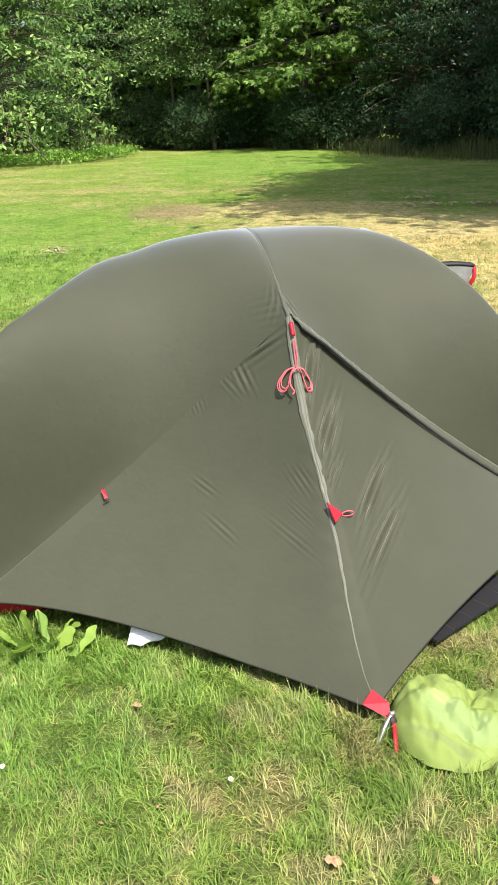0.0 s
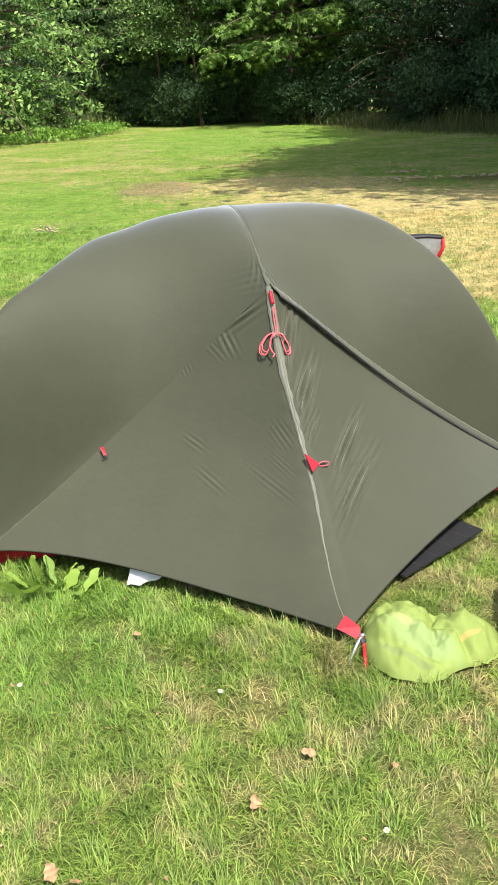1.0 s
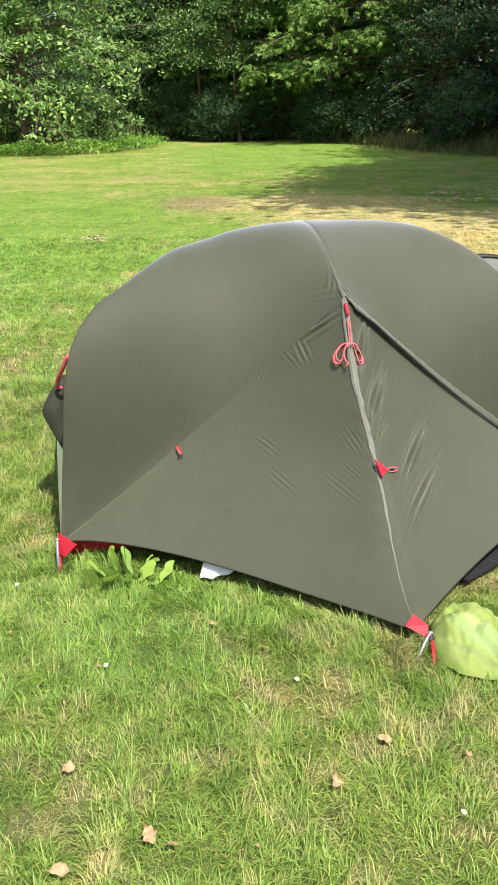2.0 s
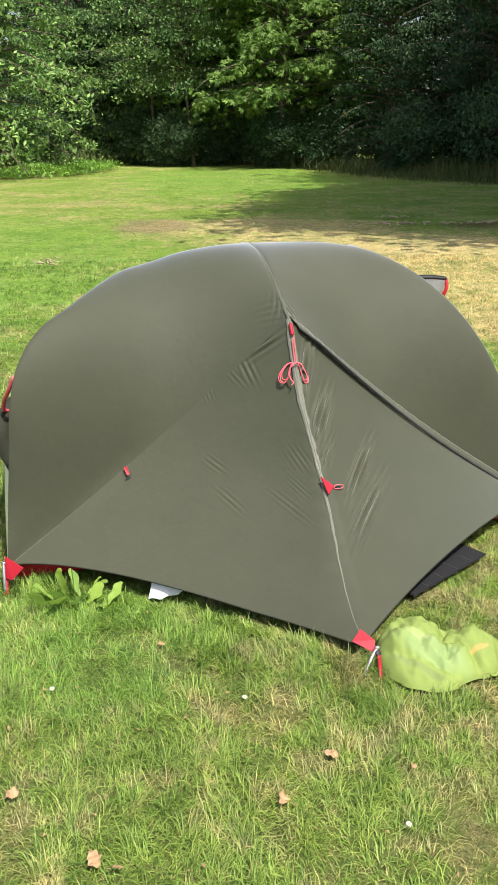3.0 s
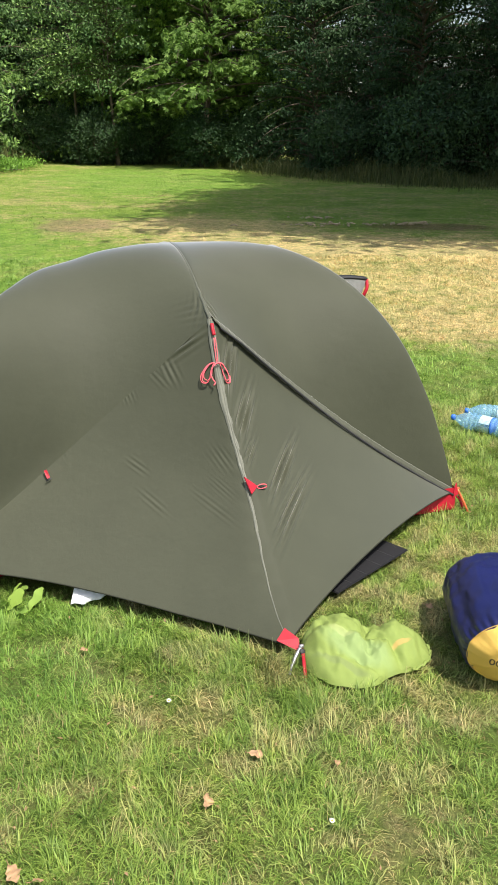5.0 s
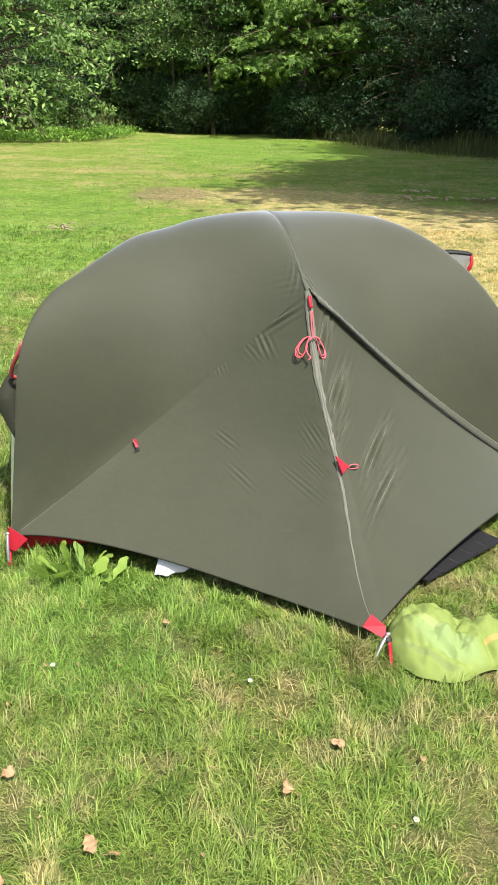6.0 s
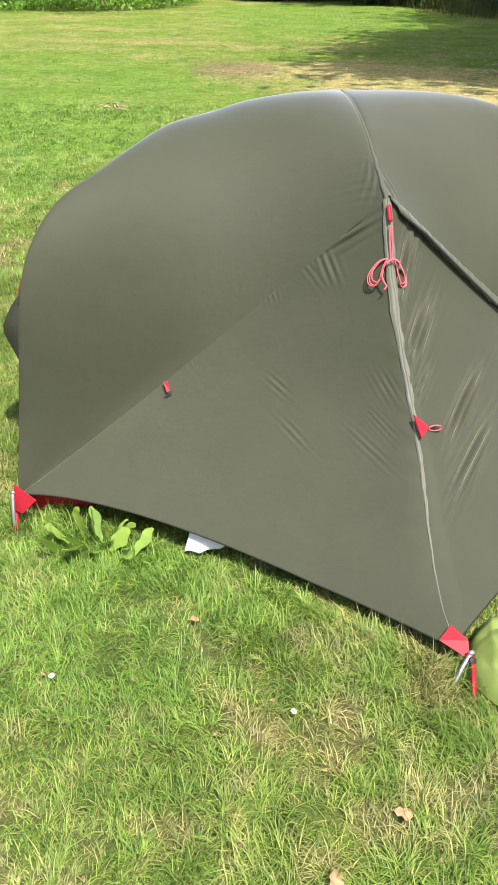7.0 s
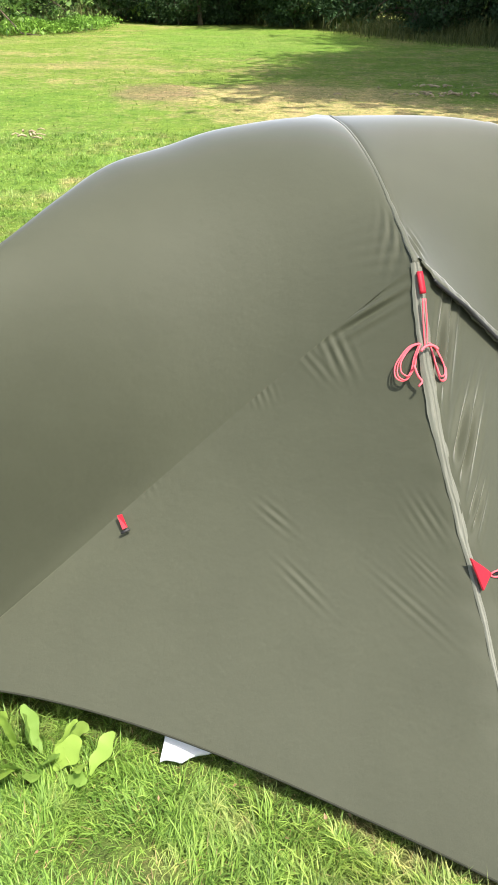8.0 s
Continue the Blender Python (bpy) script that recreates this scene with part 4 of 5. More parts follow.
def dock_plant():
    """Broad leaves: x, y, length, half width, rise, heading."""
    base = thing("broad_leaved_plant", pose(-0.582, 2.078, 0.0), "low plant with broad wavy yellow-green leaves beside the tent", "plant")
    for k, (x, y, ln, w, rise, head) in enumerate(((-0.050, 0.010, 0.085, 0.016, 78, 80), (-0.060, -0.035, 0.085, 0.024, 22, -80), (-0.085, -0.01, 0.07, 0.018, 35, 200), (0.0, -0.030, 0.050, 0.016, 30, -20), (0.030, -0.035, 0.065, 0.021, 32, 25),
                                                 (0.100, -0.050, 0.070, 0.014, 22, 55), (0.035, 0.015, 0.060, 0.020, 25, 10), (-0.02, -0.045, 0.05, 0.013, 20, -60), (0.06, -0.055, 0.045, 0.012, 15, -30), (-0.11, -0.05, 0.08, 0.02, 40, -110), (0.0, 0.0, 0.08, 0.012, 40, 120), (0.02, -0.01, 0.07, 0.012, 30, 30), (-0.03, -0.03, 0.085, 0.016, 32, 240), (0.07, -0.03, 0.06, 0.012, 28, 300), (-0.01, 0.0, 0.09, 0.012, 70, 200))):
        v, f = leaf_blade(ln * 1.3, w * 1.2, 0.35, 0.012, 14)
        q = [(a, b + 0.0035 * math.sin(9 * a / ln + k), c + 0.004 * noise.noise(Vector((a * 60, b * 60, k * 3)))) for a, b, c in v]
        ob = mesh_object("leaf", q, f, DOCK, base)
        ob.matrix_basis = pose(x, y, 0.012, (k * 37) % 50 - 25, -rise, head)


dock_plant()


def dry_leaf(x, y, size, turn, tilt):
    base = thing("fallen_leaf", pose(x, y - 0.016, 0.018, tilt, 8, turn), "dry brown curled leaf lying in the grass", "leaf", "fallen leaves on the grass")
    v, f = leaf_blade(size, size * 0.34, 0.2, 0.008, 16)
    v = [(a + size * 0.08 * noise.noise(Vector((a * 90, b * 90, x * 50))), b * (1 + 0.45 * noise.noise(Vector((a * 120, y * 40, 1 if b > 0 else 5)))), c + size * 0.22 * noise.noise(Vector((a * 70, b * 70, x * 30 + 9)))) for a, b, c in v]
    mesh_object("blade", v, f, DRY_LEAF, base)
    tube_part("stalk", [(-size * 0.3, 0, 0.002), (0.002, 0, 0.001)], 0.0009, DRY_LEAF, base, sides=5)


for _q in ((-0.395, 1.035, 0.055, -60, 12), (-0.345, 0.985, 0.035, 20, -20), (0.030, 1.150, 0.050, 75, 35), (-0.615, 1.195, 0.045, 50, 20), (-0.580, 0.920, 0.05, 10, 15),
           (0.150, 1.315, 0.040, -10, 20), (0.807, 1.943, 0.035, -30, 10), (0.345, 2.9, 0.03, 0, 10), (-0.30, 1.80, 0.03, 30, 15), (0.36, 1.25, 0.03, 80, 10)):
    dry_leaf(_q[0], _q[1], _q[2] * 0.85, _q[3], _q[4])


def daisy(x, y):
    base = thing("daisy", pose(x, y - 0.018, 0.020, 12, 6, 40 * x), "small white daisy flower in the grass", "flower", "daisies in the grass")
    bm = bmesh.new()
    for k in range(14):
        a = 2 * math.pi * k / 14
        c, s = math.cos(a), math.sin(a)
        q = [bm.verts.new((r * c - w * s, r * s + w * c, z)) for r, w, z in ((0.0015, 0, 0), (0.0045, 0.0010, 0.001), (0.0075, 0, 0.0005), (0.0045, -0.0010, 0.001))]
        bm.faces.new(q)
    part("petals", bm, PETAL, base)
    part("disc", lathe([(0.0008, -0.001), (0.003, 0.0), (0.002, 0.002), (0.0005, 0.0025)], 10), POLLEN, base)
    tube_part("stem", [(0, 0, 0), (0.002, 0.001, -0.03)], 0.0008, BLADE, base, sides=5)


for _q in ((-0.044, 1.539), (-0.58, 1.597), (0.31, 1.08), (-0.95, 2.02)):
    daisy(*_q)


# ---- grass ----
def to_tent(x, y):
    c, s = math.cos(radians(13.487)), math.sin(radians(13.487))
    dx, dy = x - 0.0214, y - 3.0429
    return dx * c + dy * s, -dx * s + dy * c


def blades(name, label, n, span, length, width, seed, lean=0.9, clear=True, mat=None, tufts=0, strip=False):
    """Blades of grass, three triangles each, over the strip of the meadow that the span gives."""
    rng = np.random.default_rng(seed)
    y0, y1 = span
    y = np.sqrt(rng.uniform(y0**2, y1**2, n)) if y0 > 0.5 else rng.uniform(y0, y1, n)
    x = rng.uniform(-0.36 * y - 0.5, 0.62 * y + 0.5)
    if tufts:
        pick = rng.integers(0, tufts, n)
        ox, oy = rng.normal(0, 0.016, n), rng.normal(0, 0.016, n)
        x, y = x[:tufts][pick] + ox, y[:tufts][pick] + oy
    # pull some blades together
    k = 0.035 if y1 < 6 else 0.12
    gx, gy = np.round(x / k) * k, np.round(y / k) * k
    pull = rng.uniform(0, 0.4, n)
    x, y = x + (gx - x) * pull, y + (gy - y) * pull
    if clear:
        tx, ty = to_tent(x, y)
        keep = ~((abs(tx) < 0.99) & (abs(ty) < 0.58)) & ~((abs(tx) < 0.97) & (ty < 0) & (ty > -1.17 + 0.72 * abs(tx)))
        if strip:
            keep &= (tx < 0.0) & (tx > -1.2) & (ty < -1.40 + 0.86 * abs(tx)) & (ty > -1.64 + 0.86 * abs(tx) + 0.06 * np.sin(tx * 17))
        # worn thin under objects
        keep &= ~(((x - 0.945) / 0.085) ** 2 + ((y - 1.70) / 0.20) ** 2 < 1)
        keep &= ~(((x - 0.545) / 0.165) ** 2 + ((y - 1.685) / 0.115) ** 2 < 1)
        a, b = (x - 0.853) * -0.764 + (y - 2.317) * -0.645, (x - 0.853) * -0.645 + (y - 2.317) * 0.764
        keep &= ~((a > 0.005) & (a < 0.43) & (b > 0.005) & (b < 0.23))
        x, y = x[keep], y[keep]
        if tufts:
            ox, oy = ox[keep], oy[keep]
    n = len(x)
    z = np.array([ground_height(p, q) for p, q in zip(x, y)]) if n < 160000 else np.full(n, -0.014)
    L = length * rng.gamma(6, 1 / 6, n).clip(0.35, 2.0)
    patch = np.sin(x * 5.1 + 1.3 * np.sin(y * 3.7)) * np.sin(y * 4.3 + np.sin(x * 6.1))
    L *= (1 + 0.28 * patch) * rng.choice([1.0, 1.0, 1.0, 1.4], n)
    L = np.minimum(L, 0.078)
    if clear:
        # trodden low under the hem of the tent
        tx, ty = to_tent(x, y)
        L = np.where((abs(tx) < 1.1) & (ty < -0.4) & (ty > -1.37 + np.where(tx < 0, 0.86, 0.80) * abs(tx)), np.minimum(L, 0.024), L)
    az = rng.uniform(0, 2 * np.pi, n)
    if tufts:
        az = np.arctan2(oy, ox) + rng.normal(0, 0.7, n)
    else:
        # neighbours are combed the same way
        az = az * 0.45 + 2.6 * np.sin(x * 9.3 + 2 * np.sin(y * 7.1)) + 2.2 * np.sin(y * 11.7 + 2 * np.sin(x * 8.3))
    bend = rng.uniform(0.15, 1.0, n) * lean
    d = np.stack([np.cos(az), np.sin(az)], 1)
    side = np.stack([-d[:, 1], d[:, 0]], 1) * (width * rng.uniform(0.6, 1.3, n))[:, None] / 2
    p0 = np.stack([x, y, z], 1)
    mid = p0 + np.c_[d * (L * 0.5 * np.sin(bend * 0.6))[:, None], L * 0.5 * np.cos(bend * 0.6)]
    tip = mid + np.c_[d * (L * 0.55 * np.sin(np.minimum(bend * 1.5, 1.9)))[:, None], L * 0.5 * np.cos(np.minimum(bend * 1.5, 1.9))]
    s3 = np.c_[side, np.zeros(n)]
    v = np.stack([p0 - s3, p0 + s3, mid - s3 * 0.8, mid + s3 * 0.8, tip], 1).reshape(-1, 3)
    o = np.arange(n)[:, None] * 5
    t = np.concatenate([o + [0, 1, 3], o + [0, 3, 2], o + [2, 3, 4]], 0)
    ob = new(name, big_mesh(name, v, t, mat or BLADE))
    return tagged(ob, label, "grass", kind="stuff")


blades("near_grass", "short mown grass mixed with dry straw-coloured blades", 420000, (0.70, 4.3), 0.029, 0.0021, 21, lean=2.5)
blades("grass_tufts", "longer fresh green tufts in the mown grass", 120000, (0.75, 4.2), 0.041, 0.0024, 33, lean=2.1, mat=BLADE, tufts=2600)
blades("hem_grass", "longer uncut grass along the hem of the tent", 90000, (1.45, 2.60), 0.043, 0.0025, 35, lean=1.4, strip=True)
blades("thatch", "pale dry thatch lying between the green blades", 42000, (0.70, 4.3), 0.028, 0.0013, 29, lean=2.4, mat=STRAW)
blades("meadow_grass", "mown meadow grass around and behind the tent", 150000, (4.0, 10.0), 0.026, 0.0046, 22, lean=2.0)
blades("field_grass", "mown meadow grass in the distance", 120000, (9.0, 32.0), 0.020, 0.009, 23, lean=2.4, clear=False)


def leaf_litter():
    """Tiny brown scraps of leaf and stalk caught in the turf."""
    rng = np.random.default_rng(77)
    n = 260
    y = rng.uniform(0.85, 3.2, n)
    p = np.c_[rng.uniform(-0.36 * y - 0.4, 0.6 * y + 0.4), y, rng.uniform(0.002, 0.016, n)]
    tx, ty = to_tent(p[:, 0], p[:, 1])
    p = p[~((abs(tx) < 1.05) & (ty > -0.95) & (ty < 0.7))]
    ob = new("leaf_litter", leaf_mesh("leaf_litter", p, 0.014, 78, DRY_LEAF, droop=0.0))
    tagged(ob, "tiny brown scraps of dead leaf in the turf", "litter", kind="stuff")


# ---- twigs in the field ----
def twig_litter():
    rng = np.random.default_rng(8)
    v, f = [], []
    for cx, cy, n, sx in ((3.05, 13.15, 60, 0.55), (2.75, 14.2, 18, 0.3), (4.4, 13.3, 22, 0.25), (-2.15, 9.5, 9, 0.07)):
        for _ in range(n):
            x, y = cx + rng.normal(0, sx), cy + rng.normal(0, 0.10)
            a, l = rng.uniform(0, 3.14), rng.uniform(0.015, 0.075)
            d = np.array((math.cos(a), math.sin(a) * 0.6, 0)) * l
            p = np.array((x, y, 0.02 + rng.uniform(0, 0.035)))
            vv, ff = tube([p - d, p + (0, 0, 0.015), p + d], rng.uniform(0.005, 0.013), 5)
            k = len(v)
            v.extend(vv)
            f.extend(tuple(i + k for i in q) for q in ff)
    tagged(mesh_object("twigs", v, f, PALE_BARK), "scattered pale broken twigs and wood chips on the grass", "twigs", kind="stuff")


twig_litter()


# ---- trees ----
def leaf_mesh(name, centres, size, seed, mat, droop=0.4, out=None, palmate=False):
    """One folded four-cornered leaf at each centre."""
    rng = np.random.default_rng(seed)
    n = len(centres)
    a = rng.normal(size=(n, 3))
    a[:, 2] -= droop
    a /= np.linalg.norm(a, axis=1)[:, None]
    up = rng.normal(size=(n, 3)) * 0.45 + (0, 0, 0.8) + (0 if out is None else out * 0.9)
    b = np.cross(a, up)
    b /= np.linalg.norm(b, axis=1)[:, None] + 1e-9
    c = np.cross(b, a)
    s = (size * rng.uniform(0.6, 1.3, n))[:, None]
    quads = []
    for k in ((-2, -1, 0, 1, 2) if palmate else (0,)):
        ang = radians(38 * k)
        d = math.cos(ang) * a + math.sin(ang) * b - (0.25 * c if palmate else 0)
        e = math.cos(ang) * b - math.sin(ang) * a
        ln = s * (1 - 0.12 * abs(k))
        root = centres if palmate else centres - d * ln * 0.5
        wid = 0.17 if palmate else 0.23
        quads.append(np.stack([root, root + d * ln * 0.55 + e * ln * wid + c * ln * 0.08, root + d * ln, root + d * ln * 0.55 - e * ln * wid + c * ln * 0.08], 1))
    v = np.concatenate(quads, 0).reshape(-1, 3)
    o = np.arange(len(v) // 4)[:, None] * 4
    t = np.concatenate([o + [0, 1, 2], o + [0, 2, 3]], 0)
    return big_mesh(name, v, t, mat)


def tree_build(name, label, height, radius, low, leaf, clumps, per, seed, mat, bark, trunk=0.16, spread=0.42):
    """A tapered trunk with limbs and a crown of leaf clumps at the ends of its twigs."""
    rng = np.random.default_rng(seed)
    base = thing(name, Matrix(), label, "tree", "trees along the edge of the meadow")
    n = 14
    s = np.linspace(0, 1, n)
    line = np.stack([0.25 * np.sin(s * 3 + seed), 0.25 * np.cos(s * 2.3 + seed) - 0.25 * math.cos(seed), s * height * 0.9 - 0.1], 1)
    tube_part("trunk", line, trunk * (1 - 0.85 * s) * (1 + 0.5 * np.exp(-s * 20)), bark, base, sides=9)
    # clump centres fill a ragged egg-shaped crown, thicker towards its skin
    c = []
    while len(c) < clumps:
        d = rng.normal(size=3)
        d /= np.linalg.norm(d)
        r = rng.uniform(0.35, 1.0) ** 0.55
        lump = 0.76 + 0.50 * noise.noise(Vector(d * 1.7 + seed)) + 0.22 * noise.noise(Vector(d * 4.5 + seed))
        z = low + (height - low) * (0.5 + 0.5 * d[2] * r)
        wide = 1.0 - 0.35 * max(0, (z - low) / (height - low) - 0.55) / 0.45
        c.append((d[0] * r * radius * lump * wide, d[1] * r * radius * lump * wide, z))
    c = np.array(c)
    lv, lf = [], []
    for k in range(0, clumps, max(1, clumps // 26)):
        p = c[k]
        z0 = min(max(0.4, p[2] * rng.uniform(0.35, 0.7)), height * 0.8)
        i = min(n - 1, int(z0 / (height * 0.9) * (n - 1)))
        mid = (line[i] + p) / 2 + (0, 0, 0.25)
        v, f = tube(spline([line[i], mid, p], 8), np.linspace(trunk * 0.32, 0.012, 8), 6)
        o = len(lv)
        lv.extend(v)
        lf.extend(tuple(q + o for q in g) for g in f)
    mesh_object("branching", lv, lf, bark, base)
    pts = (c[:, None] + rng.normal(size=(clumps, per, 3)) * np.array((spread, spread, spread * 0.42))).reshape(-1, 3)
    mids = np.repeat(c, per, 0)
    out = (pts - mids) + (mids - (0, 0, (low + height) / 2)) * 0.12
    out /= np.linalg.norm(out, axis=1)[:, None] + 1e-6
    keep = pts[:, 2] > 0.1
    crown = new("crown", leaf_mesh("crown", pts[keep], leaf, seed + 1, mat, out=out[keep]))
    crown.parent = base
    return base


def bough_tree(name, label, height, reach, boughs, per, leaf, seed, mat, bark, low=0.1, trunk=0.16, droop=0.55, first=0.06, palmate=False):
    """A tapered trunk with long boughs that rise, droop and carry flat sprays of leaves."""
    rng = np.random.default_rng(seed)
    base = thing(name, Matrix(), label, "tree", "trees along the edge of the meadow")
    n = 14
    s = np.linspace(0, 1, n)
    line = np.stack([0.22 * np.sin(s * 3 + seed) - 0.22 * math.sin(seed), 0.22 * np.cos(s * 2.3 + seed) - 0.22 * math.cos(seed), s * height * 0.96 - 0.1], 1)
    tube_part("trunk", line, trunk * (1 - 0.88 * s) * (1 + 0.5 * np.exp(-s * 20)), bark, base, sides=9)
    lv, lf, leaves, outs = [], [], [], []
    for k in range(boughs):
        q = (k + rng.uniform(0, 1)) / boughs
        h0 = height * (first + (0.97 - first) * q)
        az = 2.39996 * k + rng.normal(0, 0.35)
        L = reach * (1 - 0.72 * max(0, q - 0.25) ** 1.3) * rng.uniform(0.6, 1.12)
        rise, fall = rng.uniform(0.15, 0.55) + 0.3 * q, droop * rng.uniform(0.7, 1.4) * (1 - 0.5 * q)
        d, side = np.array((math.cos(az), math.sin(az), 0)), np.array((-math.sin(az), math.cos(az), 0))
        root = line[min(n - 1, int(h0 / (height * 0.96) * (n - 1)))]
        bow = rng.normal(0, 0.18)
        along = lambda w: root * (1, 1, 0) + (0, 0, h0) + d * (L * w)[:, None] + side * (bow * L * w * w)[:, None] + np.array((0, 0, 1.0)) * (L * (rise * w - fall * w * w))[:, None]
        path = along(np.linspace(0, 1, 9))
        path[:, 2] = np.maximum(path[:, 2], low)
        v, f = tube(path, np.linspace(trunk * 0.30, 0.008, 9), 5)
        o = len(lv)
        lv.extend(v)
        lf.extend(tuple(i + o for i in g) for g in f)
        # sprays along the outer part of the bough
        m = 13
        w = rng.uniform(0.22, 1.0, m) ** 0.75
        mid = along(w) + side * (rng.normal(0, 0.20, m) * L * (1.15 - 0.7 * w))[:, None] + np.array((0, 0, 1.0)) * rng.normal(-0.05, 0.10, m)[:, None]
        pick = rng.integers(0, m, per)
        tilt = rng.normal(0, 1, (per, 3)) * np.array((0.24, 0.24, 0.055))
        tilt[:, 2] -= 0.9 * (tilt[:, 0] ** 2 + tilt[:, 1] ** 2)
        pts = mid[pick] + tilt
        leaves.append(pts)
        outs.append(np.tile(d * 0.35 + (0, 0, 0.55), (per, 1)) + tilt * 1.2)
    mesh_object("branching", lv, lf, bark, base)
    pts, out = np.concatenate(leaves), np.concatenate(outs)
    keep = pts[:, 2] > low
    crown = new("crown", leaf_mesh("crown", pts[keep], leaf, seed + 1, mat, out=out[keep], palmate=palmate))
    crown.parent = base
    return base


def at_place(x, y, turn=0.0, size=1.0):
    return pose(x, y, -0.05, 0, 0, turn) @ Matrix.Diagonal((size, size, size, 1))


low_tree = bough_tree("broadleaf_tree", "leafy tree with sunlit branches hanging down to the grass", 8.2, 4.4, 96, 250, 0.19, 31, LEAF_PALE, BARK, droop=0.62)
low_tree.matrix_basis = at_place(-8.4, 29.8)
chestnut = bough_tree("chestnut_tree", "chestnut tree with large bright green sunlit leaves", 9.2, 4.9, 80, 130, 0.20, 37, LEAF_BRIGHT, BARK, droop=0.45, first=0.25, palmate=True)
chestnut.matrix_basis = at_place(2.3, 35.2)
shaded_tree = bough_tree("woodland_tree", "tall green tree in the wood edge, leaves coloured dark for shade", 8.6, 3.5, 96, 230, 0.17, 41, LEAF_SHADED, BARK, trunk=0.2, droop=0.55)
shaded_tree.matrix_basis = at_place(9.0, 32.0)
thin_tree = bough_tree("young_tree", "slender young tree with small pale leaves", 6.8, 2.5, 46, 170, 0.12, 43, LEAF_PALE, BARK, trunk=0.07, droop=0.40, first=0.40)
thin_tree.matrix_basis = at_place(-1.9, 36.3)
bush = tree_build("hedge_bush", "dense green bush at the edge of the wood, leaves coloured dark for shade", 3.0, 2.1, 0.0, 0.14, 130, 62, 47, LEAF_SHADED, BARK, 0.05, 0.32)
bush.matrix_basis = at_place(8.6, 26.0)


def again(src, x, y, turn, size):
    """Another tree of the same build; the top object carries the size."""
    ob = copy_thing(src, Matrix())
    ob.matrix_basis = at_place(x, y, turn, size)
    return ob


for _x, _y, _t, _s in ((5.6, 38.4, 130, 1.0), (1.2, 39.5, 215, 0.9), (-0.4, 38.3, 60, 0.78)):
    again(chestnut, _x, _y, _t, _s)
for _x, _y, _t, _s in ((-13.5, 34, 40, 1.1), (-6.0, 41.5, 200, 0.95), (-17, 28, 100, 1.1)):
    again(low_tree, _x, _y, _t, _s)
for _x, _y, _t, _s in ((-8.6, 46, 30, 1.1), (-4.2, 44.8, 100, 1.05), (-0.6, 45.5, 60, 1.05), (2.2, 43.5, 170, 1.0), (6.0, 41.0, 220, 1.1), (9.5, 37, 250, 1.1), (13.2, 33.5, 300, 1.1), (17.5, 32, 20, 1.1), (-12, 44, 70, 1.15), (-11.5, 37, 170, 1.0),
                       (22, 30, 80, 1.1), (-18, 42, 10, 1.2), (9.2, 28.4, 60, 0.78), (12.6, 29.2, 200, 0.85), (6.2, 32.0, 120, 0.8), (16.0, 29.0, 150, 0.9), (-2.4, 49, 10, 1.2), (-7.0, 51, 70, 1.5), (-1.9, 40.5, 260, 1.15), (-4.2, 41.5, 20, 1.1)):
    again(shaded_tree, _x, _y, _t, _s)
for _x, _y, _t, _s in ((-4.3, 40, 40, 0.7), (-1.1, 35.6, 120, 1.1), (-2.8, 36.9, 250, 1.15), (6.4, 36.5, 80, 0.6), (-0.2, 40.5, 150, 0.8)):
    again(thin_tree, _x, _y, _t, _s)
# bushes low in the wood edge, dark by leaf colour in place of shade
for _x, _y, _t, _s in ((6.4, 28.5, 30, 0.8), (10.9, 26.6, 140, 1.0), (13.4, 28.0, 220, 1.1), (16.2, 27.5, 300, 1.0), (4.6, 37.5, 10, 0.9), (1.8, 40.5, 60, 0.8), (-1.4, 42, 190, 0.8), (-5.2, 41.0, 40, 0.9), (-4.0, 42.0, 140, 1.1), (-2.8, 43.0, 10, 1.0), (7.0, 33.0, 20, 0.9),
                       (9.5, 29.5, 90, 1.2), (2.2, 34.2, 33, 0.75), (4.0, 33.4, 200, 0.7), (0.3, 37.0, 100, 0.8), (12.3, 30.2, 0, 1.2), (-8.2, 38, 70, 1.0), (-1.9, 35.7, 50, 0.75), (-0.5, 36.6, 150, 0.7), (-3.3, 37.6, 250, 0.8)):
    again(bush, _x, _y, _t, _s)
# tall trees beside the meadow that shade its right-hand edge
tall_tree = tree_build("oak_tree", "tall broad oak tree shading the meadow", 14.0, 4.3, 4.6, 0.36, 460, 48, 53, LEAF_MID, BARK, 0.28, 0.6)
tall_tree.matrix_basis = at_place(6.55, 10.72, 0, 1.0)
for _x, _y, _t, _s in ((7.95, 13.75, 75, 1.05), (10.25, 17.05, 160, 1.05), (12.65, 20.45, 230, 1.0), (15.05, 23.85, 40, 1.0), (12.4, 19.35, 200, 1.5)):
    again(tall_tree, _x, _y, _t, _s)


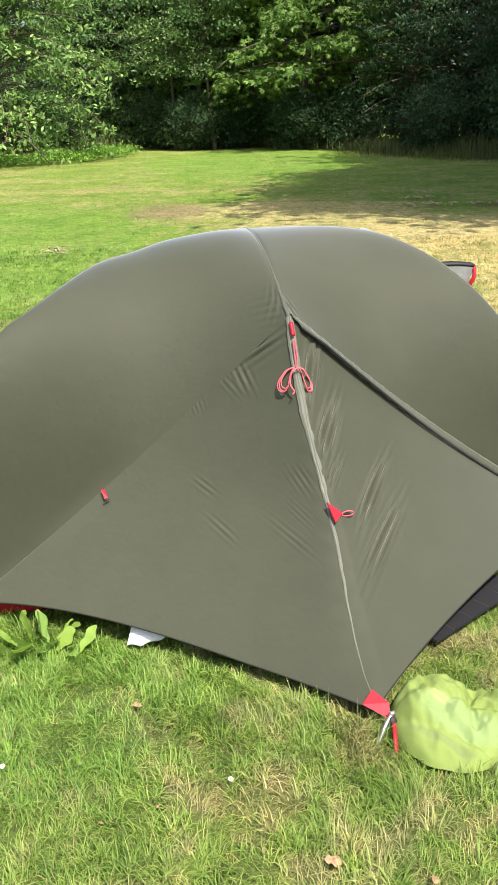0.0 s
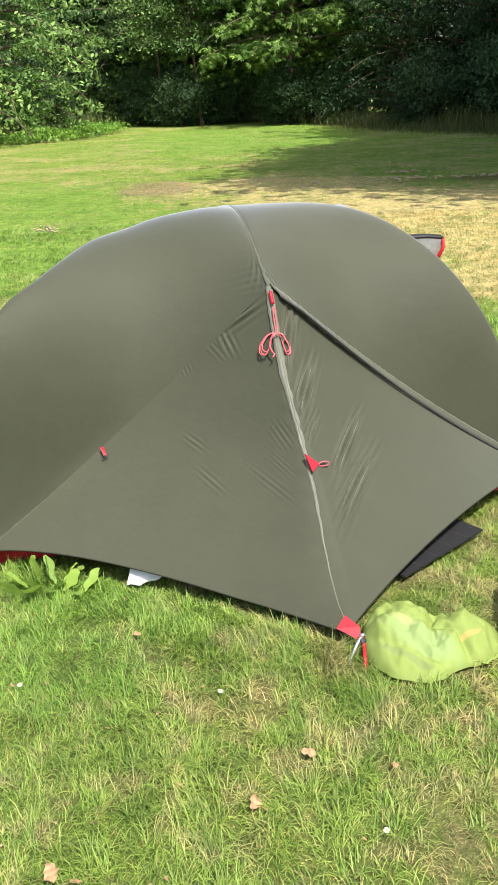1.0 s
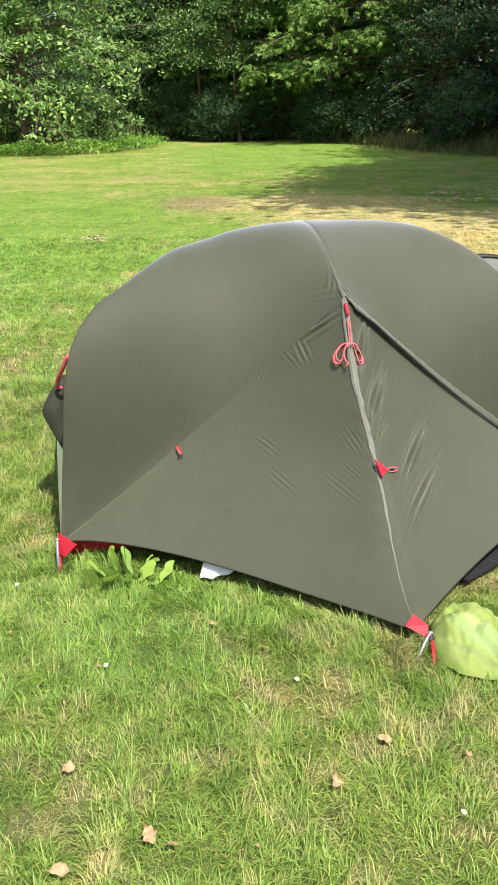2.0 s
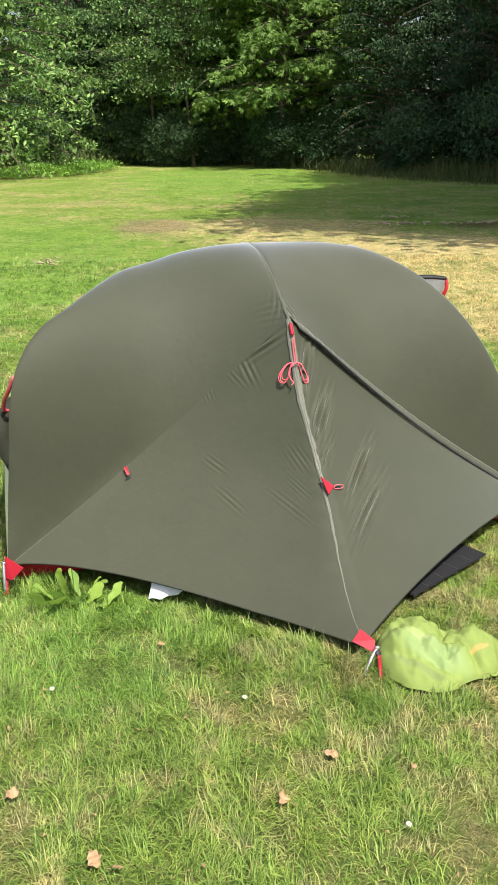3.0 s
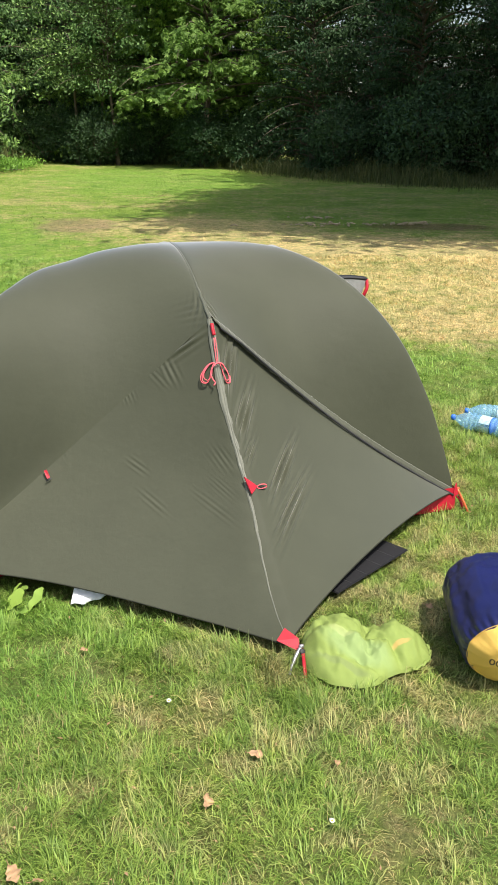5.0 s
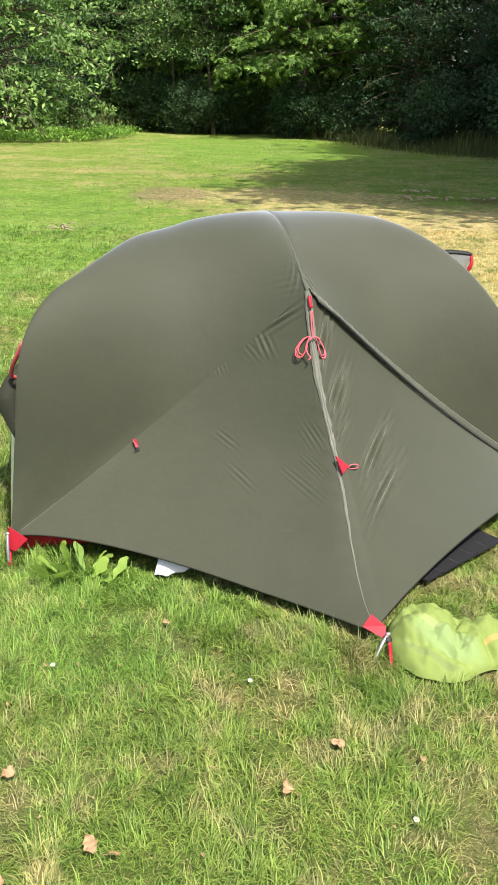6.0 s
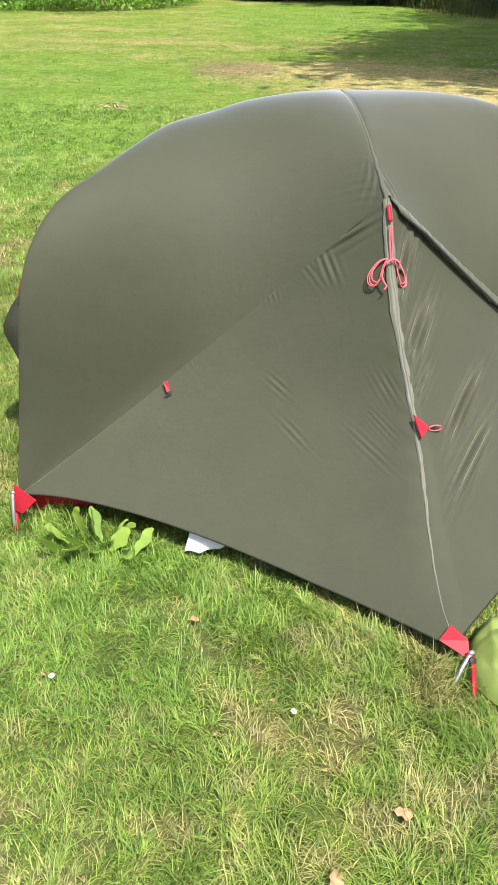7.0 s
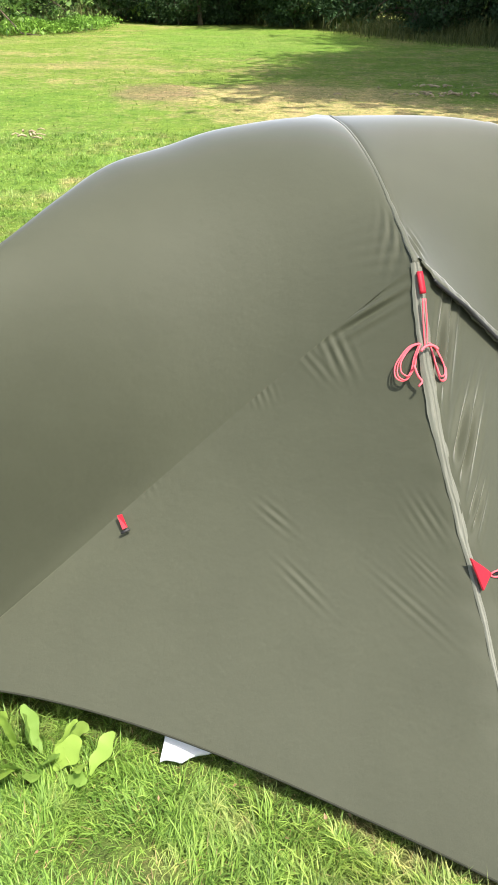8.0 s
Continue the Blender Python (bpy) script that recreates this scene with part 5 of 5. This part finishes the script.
def tall_grass():
    """Uncut seeding grass in front of the wood."""
    rng = np.random.default_rng(61)
    n = 52000
    s = rng.uniform(0, 1, n)
    edge = spline([(-3.2, 41.0, 0), (1.5, 38.5, 0), (4.6, 34.5, 0), (6.4, 27.5, 0), (9.0, 23.9, 0), (14.5, 25.5, 0), (19, 25, 0)], 200)
    p = edge[(s * 199).astype(int)] + np.c_[rng.normal(0, 0.8, n), rng.normal(0, 1.1, n), np.zeros(n)]
    more = spline([(-12, 29, 0), (-8, 28.2, 0), (-5.0, 36.5, 0)], 100)
    q = more[(rng.uniform(0, 1, 3000) * 99).astype(int)] + np.c_[rng.normal(0, 0.4, 3000), rng.normal(0, 0.5, 3000), np.zeros(3000)]
    p = np.concatenate([p, q])
    n = len(p)
    L = rng.gamma(4, 0.062, n).clip(0.08, 0.8) * np.where(p[:, 1] > 33, 1.4, 1.0) * (1 + 0.5 * np.sin(p[:, 0] * 1.9 + np.sin(p[:, 1])))
    a = rng.uniform(0, 6.28, n)
    d = np.stack([np.cos(a), np.sin(a)], 1)
    w = np.c_[-d[:, 1], d[:, 0], np.zeros(n)] * 0.0055
    mid = p + np.c_[d * (L * 0.1)[:, None], L * 0.6]
    tip = p + np.c_[d * (L * 0.65)[:, None], L * 0.9]
    v = np.stack([p - w, p + w, mid - w, mid + w, tip], 1).reshape(-1, 3)
    o = np.arange(n)[:, None] * 5
    t = np.concatenate([o + [0, 1, 3], o + [0, 3, 2], o + [2, 3, 4]], 0)
    tagged(new("tall_grass", big_mesh("tall_grass", v, t, SEED)), "tall uncut seeding grass along the wood", "grass", kind="stuff")


tall_grass()


def nettle_bank():
    """Knee-high leafy herbs in the sun below the hanging branches."""
    rng = np.random.default_rng(91)
    edge = spline([(-11.5, 27.0, 0), (-8.5, 27.2, 0), (-6.2, 28.2, 0), (-5.0, 30.6, 0), (-4.5, 33.5, 0)], 120)
    n = 9000
    p = edge[(rng.uniform(0, 1, n) * 119).astype(int)] + np.c_[rng.normal(0, 0.35, n), rng.normal(0, 0.5, n), np.zeros(n)]
    tall = 0.30 + 0.16 * np.sin(p[:, 0] * 2.3) * np.sin(p[:, 1] * 1.7)
    p[:, 2] = tall * rng.uniform(0, 1, n) ** 0.6
    tagged(new("nettle_bank", leaf_mesh("nettle_bank", p, 0.10, 92, HERB, out=np.tile((0, 0, 0.8), (n, 1)))), "bright green knee-high herbs along the wood edge", "plants", kind="stuff")


nettle_bank()


def slender_trunks():
    """Thin bare saplings standing in the dark gap of the wood."""
    rng = np.random.default_rng(17)
    for x, y, h, r in ((-3.05, 41.0, 2.6, 0.04), (-2.80, 41.4, 2.4, 0.05), (-2.45, 40.8, 2.8, 0.035), (-3.4, 41.6, 3.0, 0.05)):
        base = thing("sapling", pose(x, y, -0.02), "thin bare grey sapling trunk in the shade", "tree", "saplings in the wood")
        z = np.linspace(0, h, 9)
        line = np.c_[0.05 * np.sin(z * 1.3 + x * 9) - 0.05 * math.sin(x * 9), 0.05 * np.sin(z * 1.1 + y) - 0.05 * math.sin(y), z]
        tube_part("trunk", line, np.linspace(r, r * 0.5, 9), BARK, base, sides=7)
        for k in (4, 6, 7):
            a = rng.uniform(0, 6.28)
            tip = line[k] + np.array((math.cos(a) * 0.5, math.sin(a) * 0.5, 0.35))
            tube_part("twig", spline([line[k], (line[k] + tip) / 2 + (0, 0, 0.05), tip], 6), np.linspace(r * 0.4, 0.006, 6), BARK, base, sides=5)


slender_trunks()


def field_post():
    """A short weathered stake at the wood edge."""
    base = thing("wooden_post", pose(-2.1, 38.0, -0.02, 0, 3, 20), "short pale weathered wooden post at the wood edge", "post")
    bm = lathe([(0.055, 0.0), (0.06, 0.02), (0.055, 0.4), (0.05, 0.72), (0.035, 0.76)], 8)
    for q in bm.verts:
        q.co += Vector((0.012 * noise.noise(q.co * 6), 0.012 * noise.noise(q.co * 6 + Vector((3, 0, 0))), 0))
    part("stake", bm, PALE_BARK, base)


field_post()
leaf_litter()
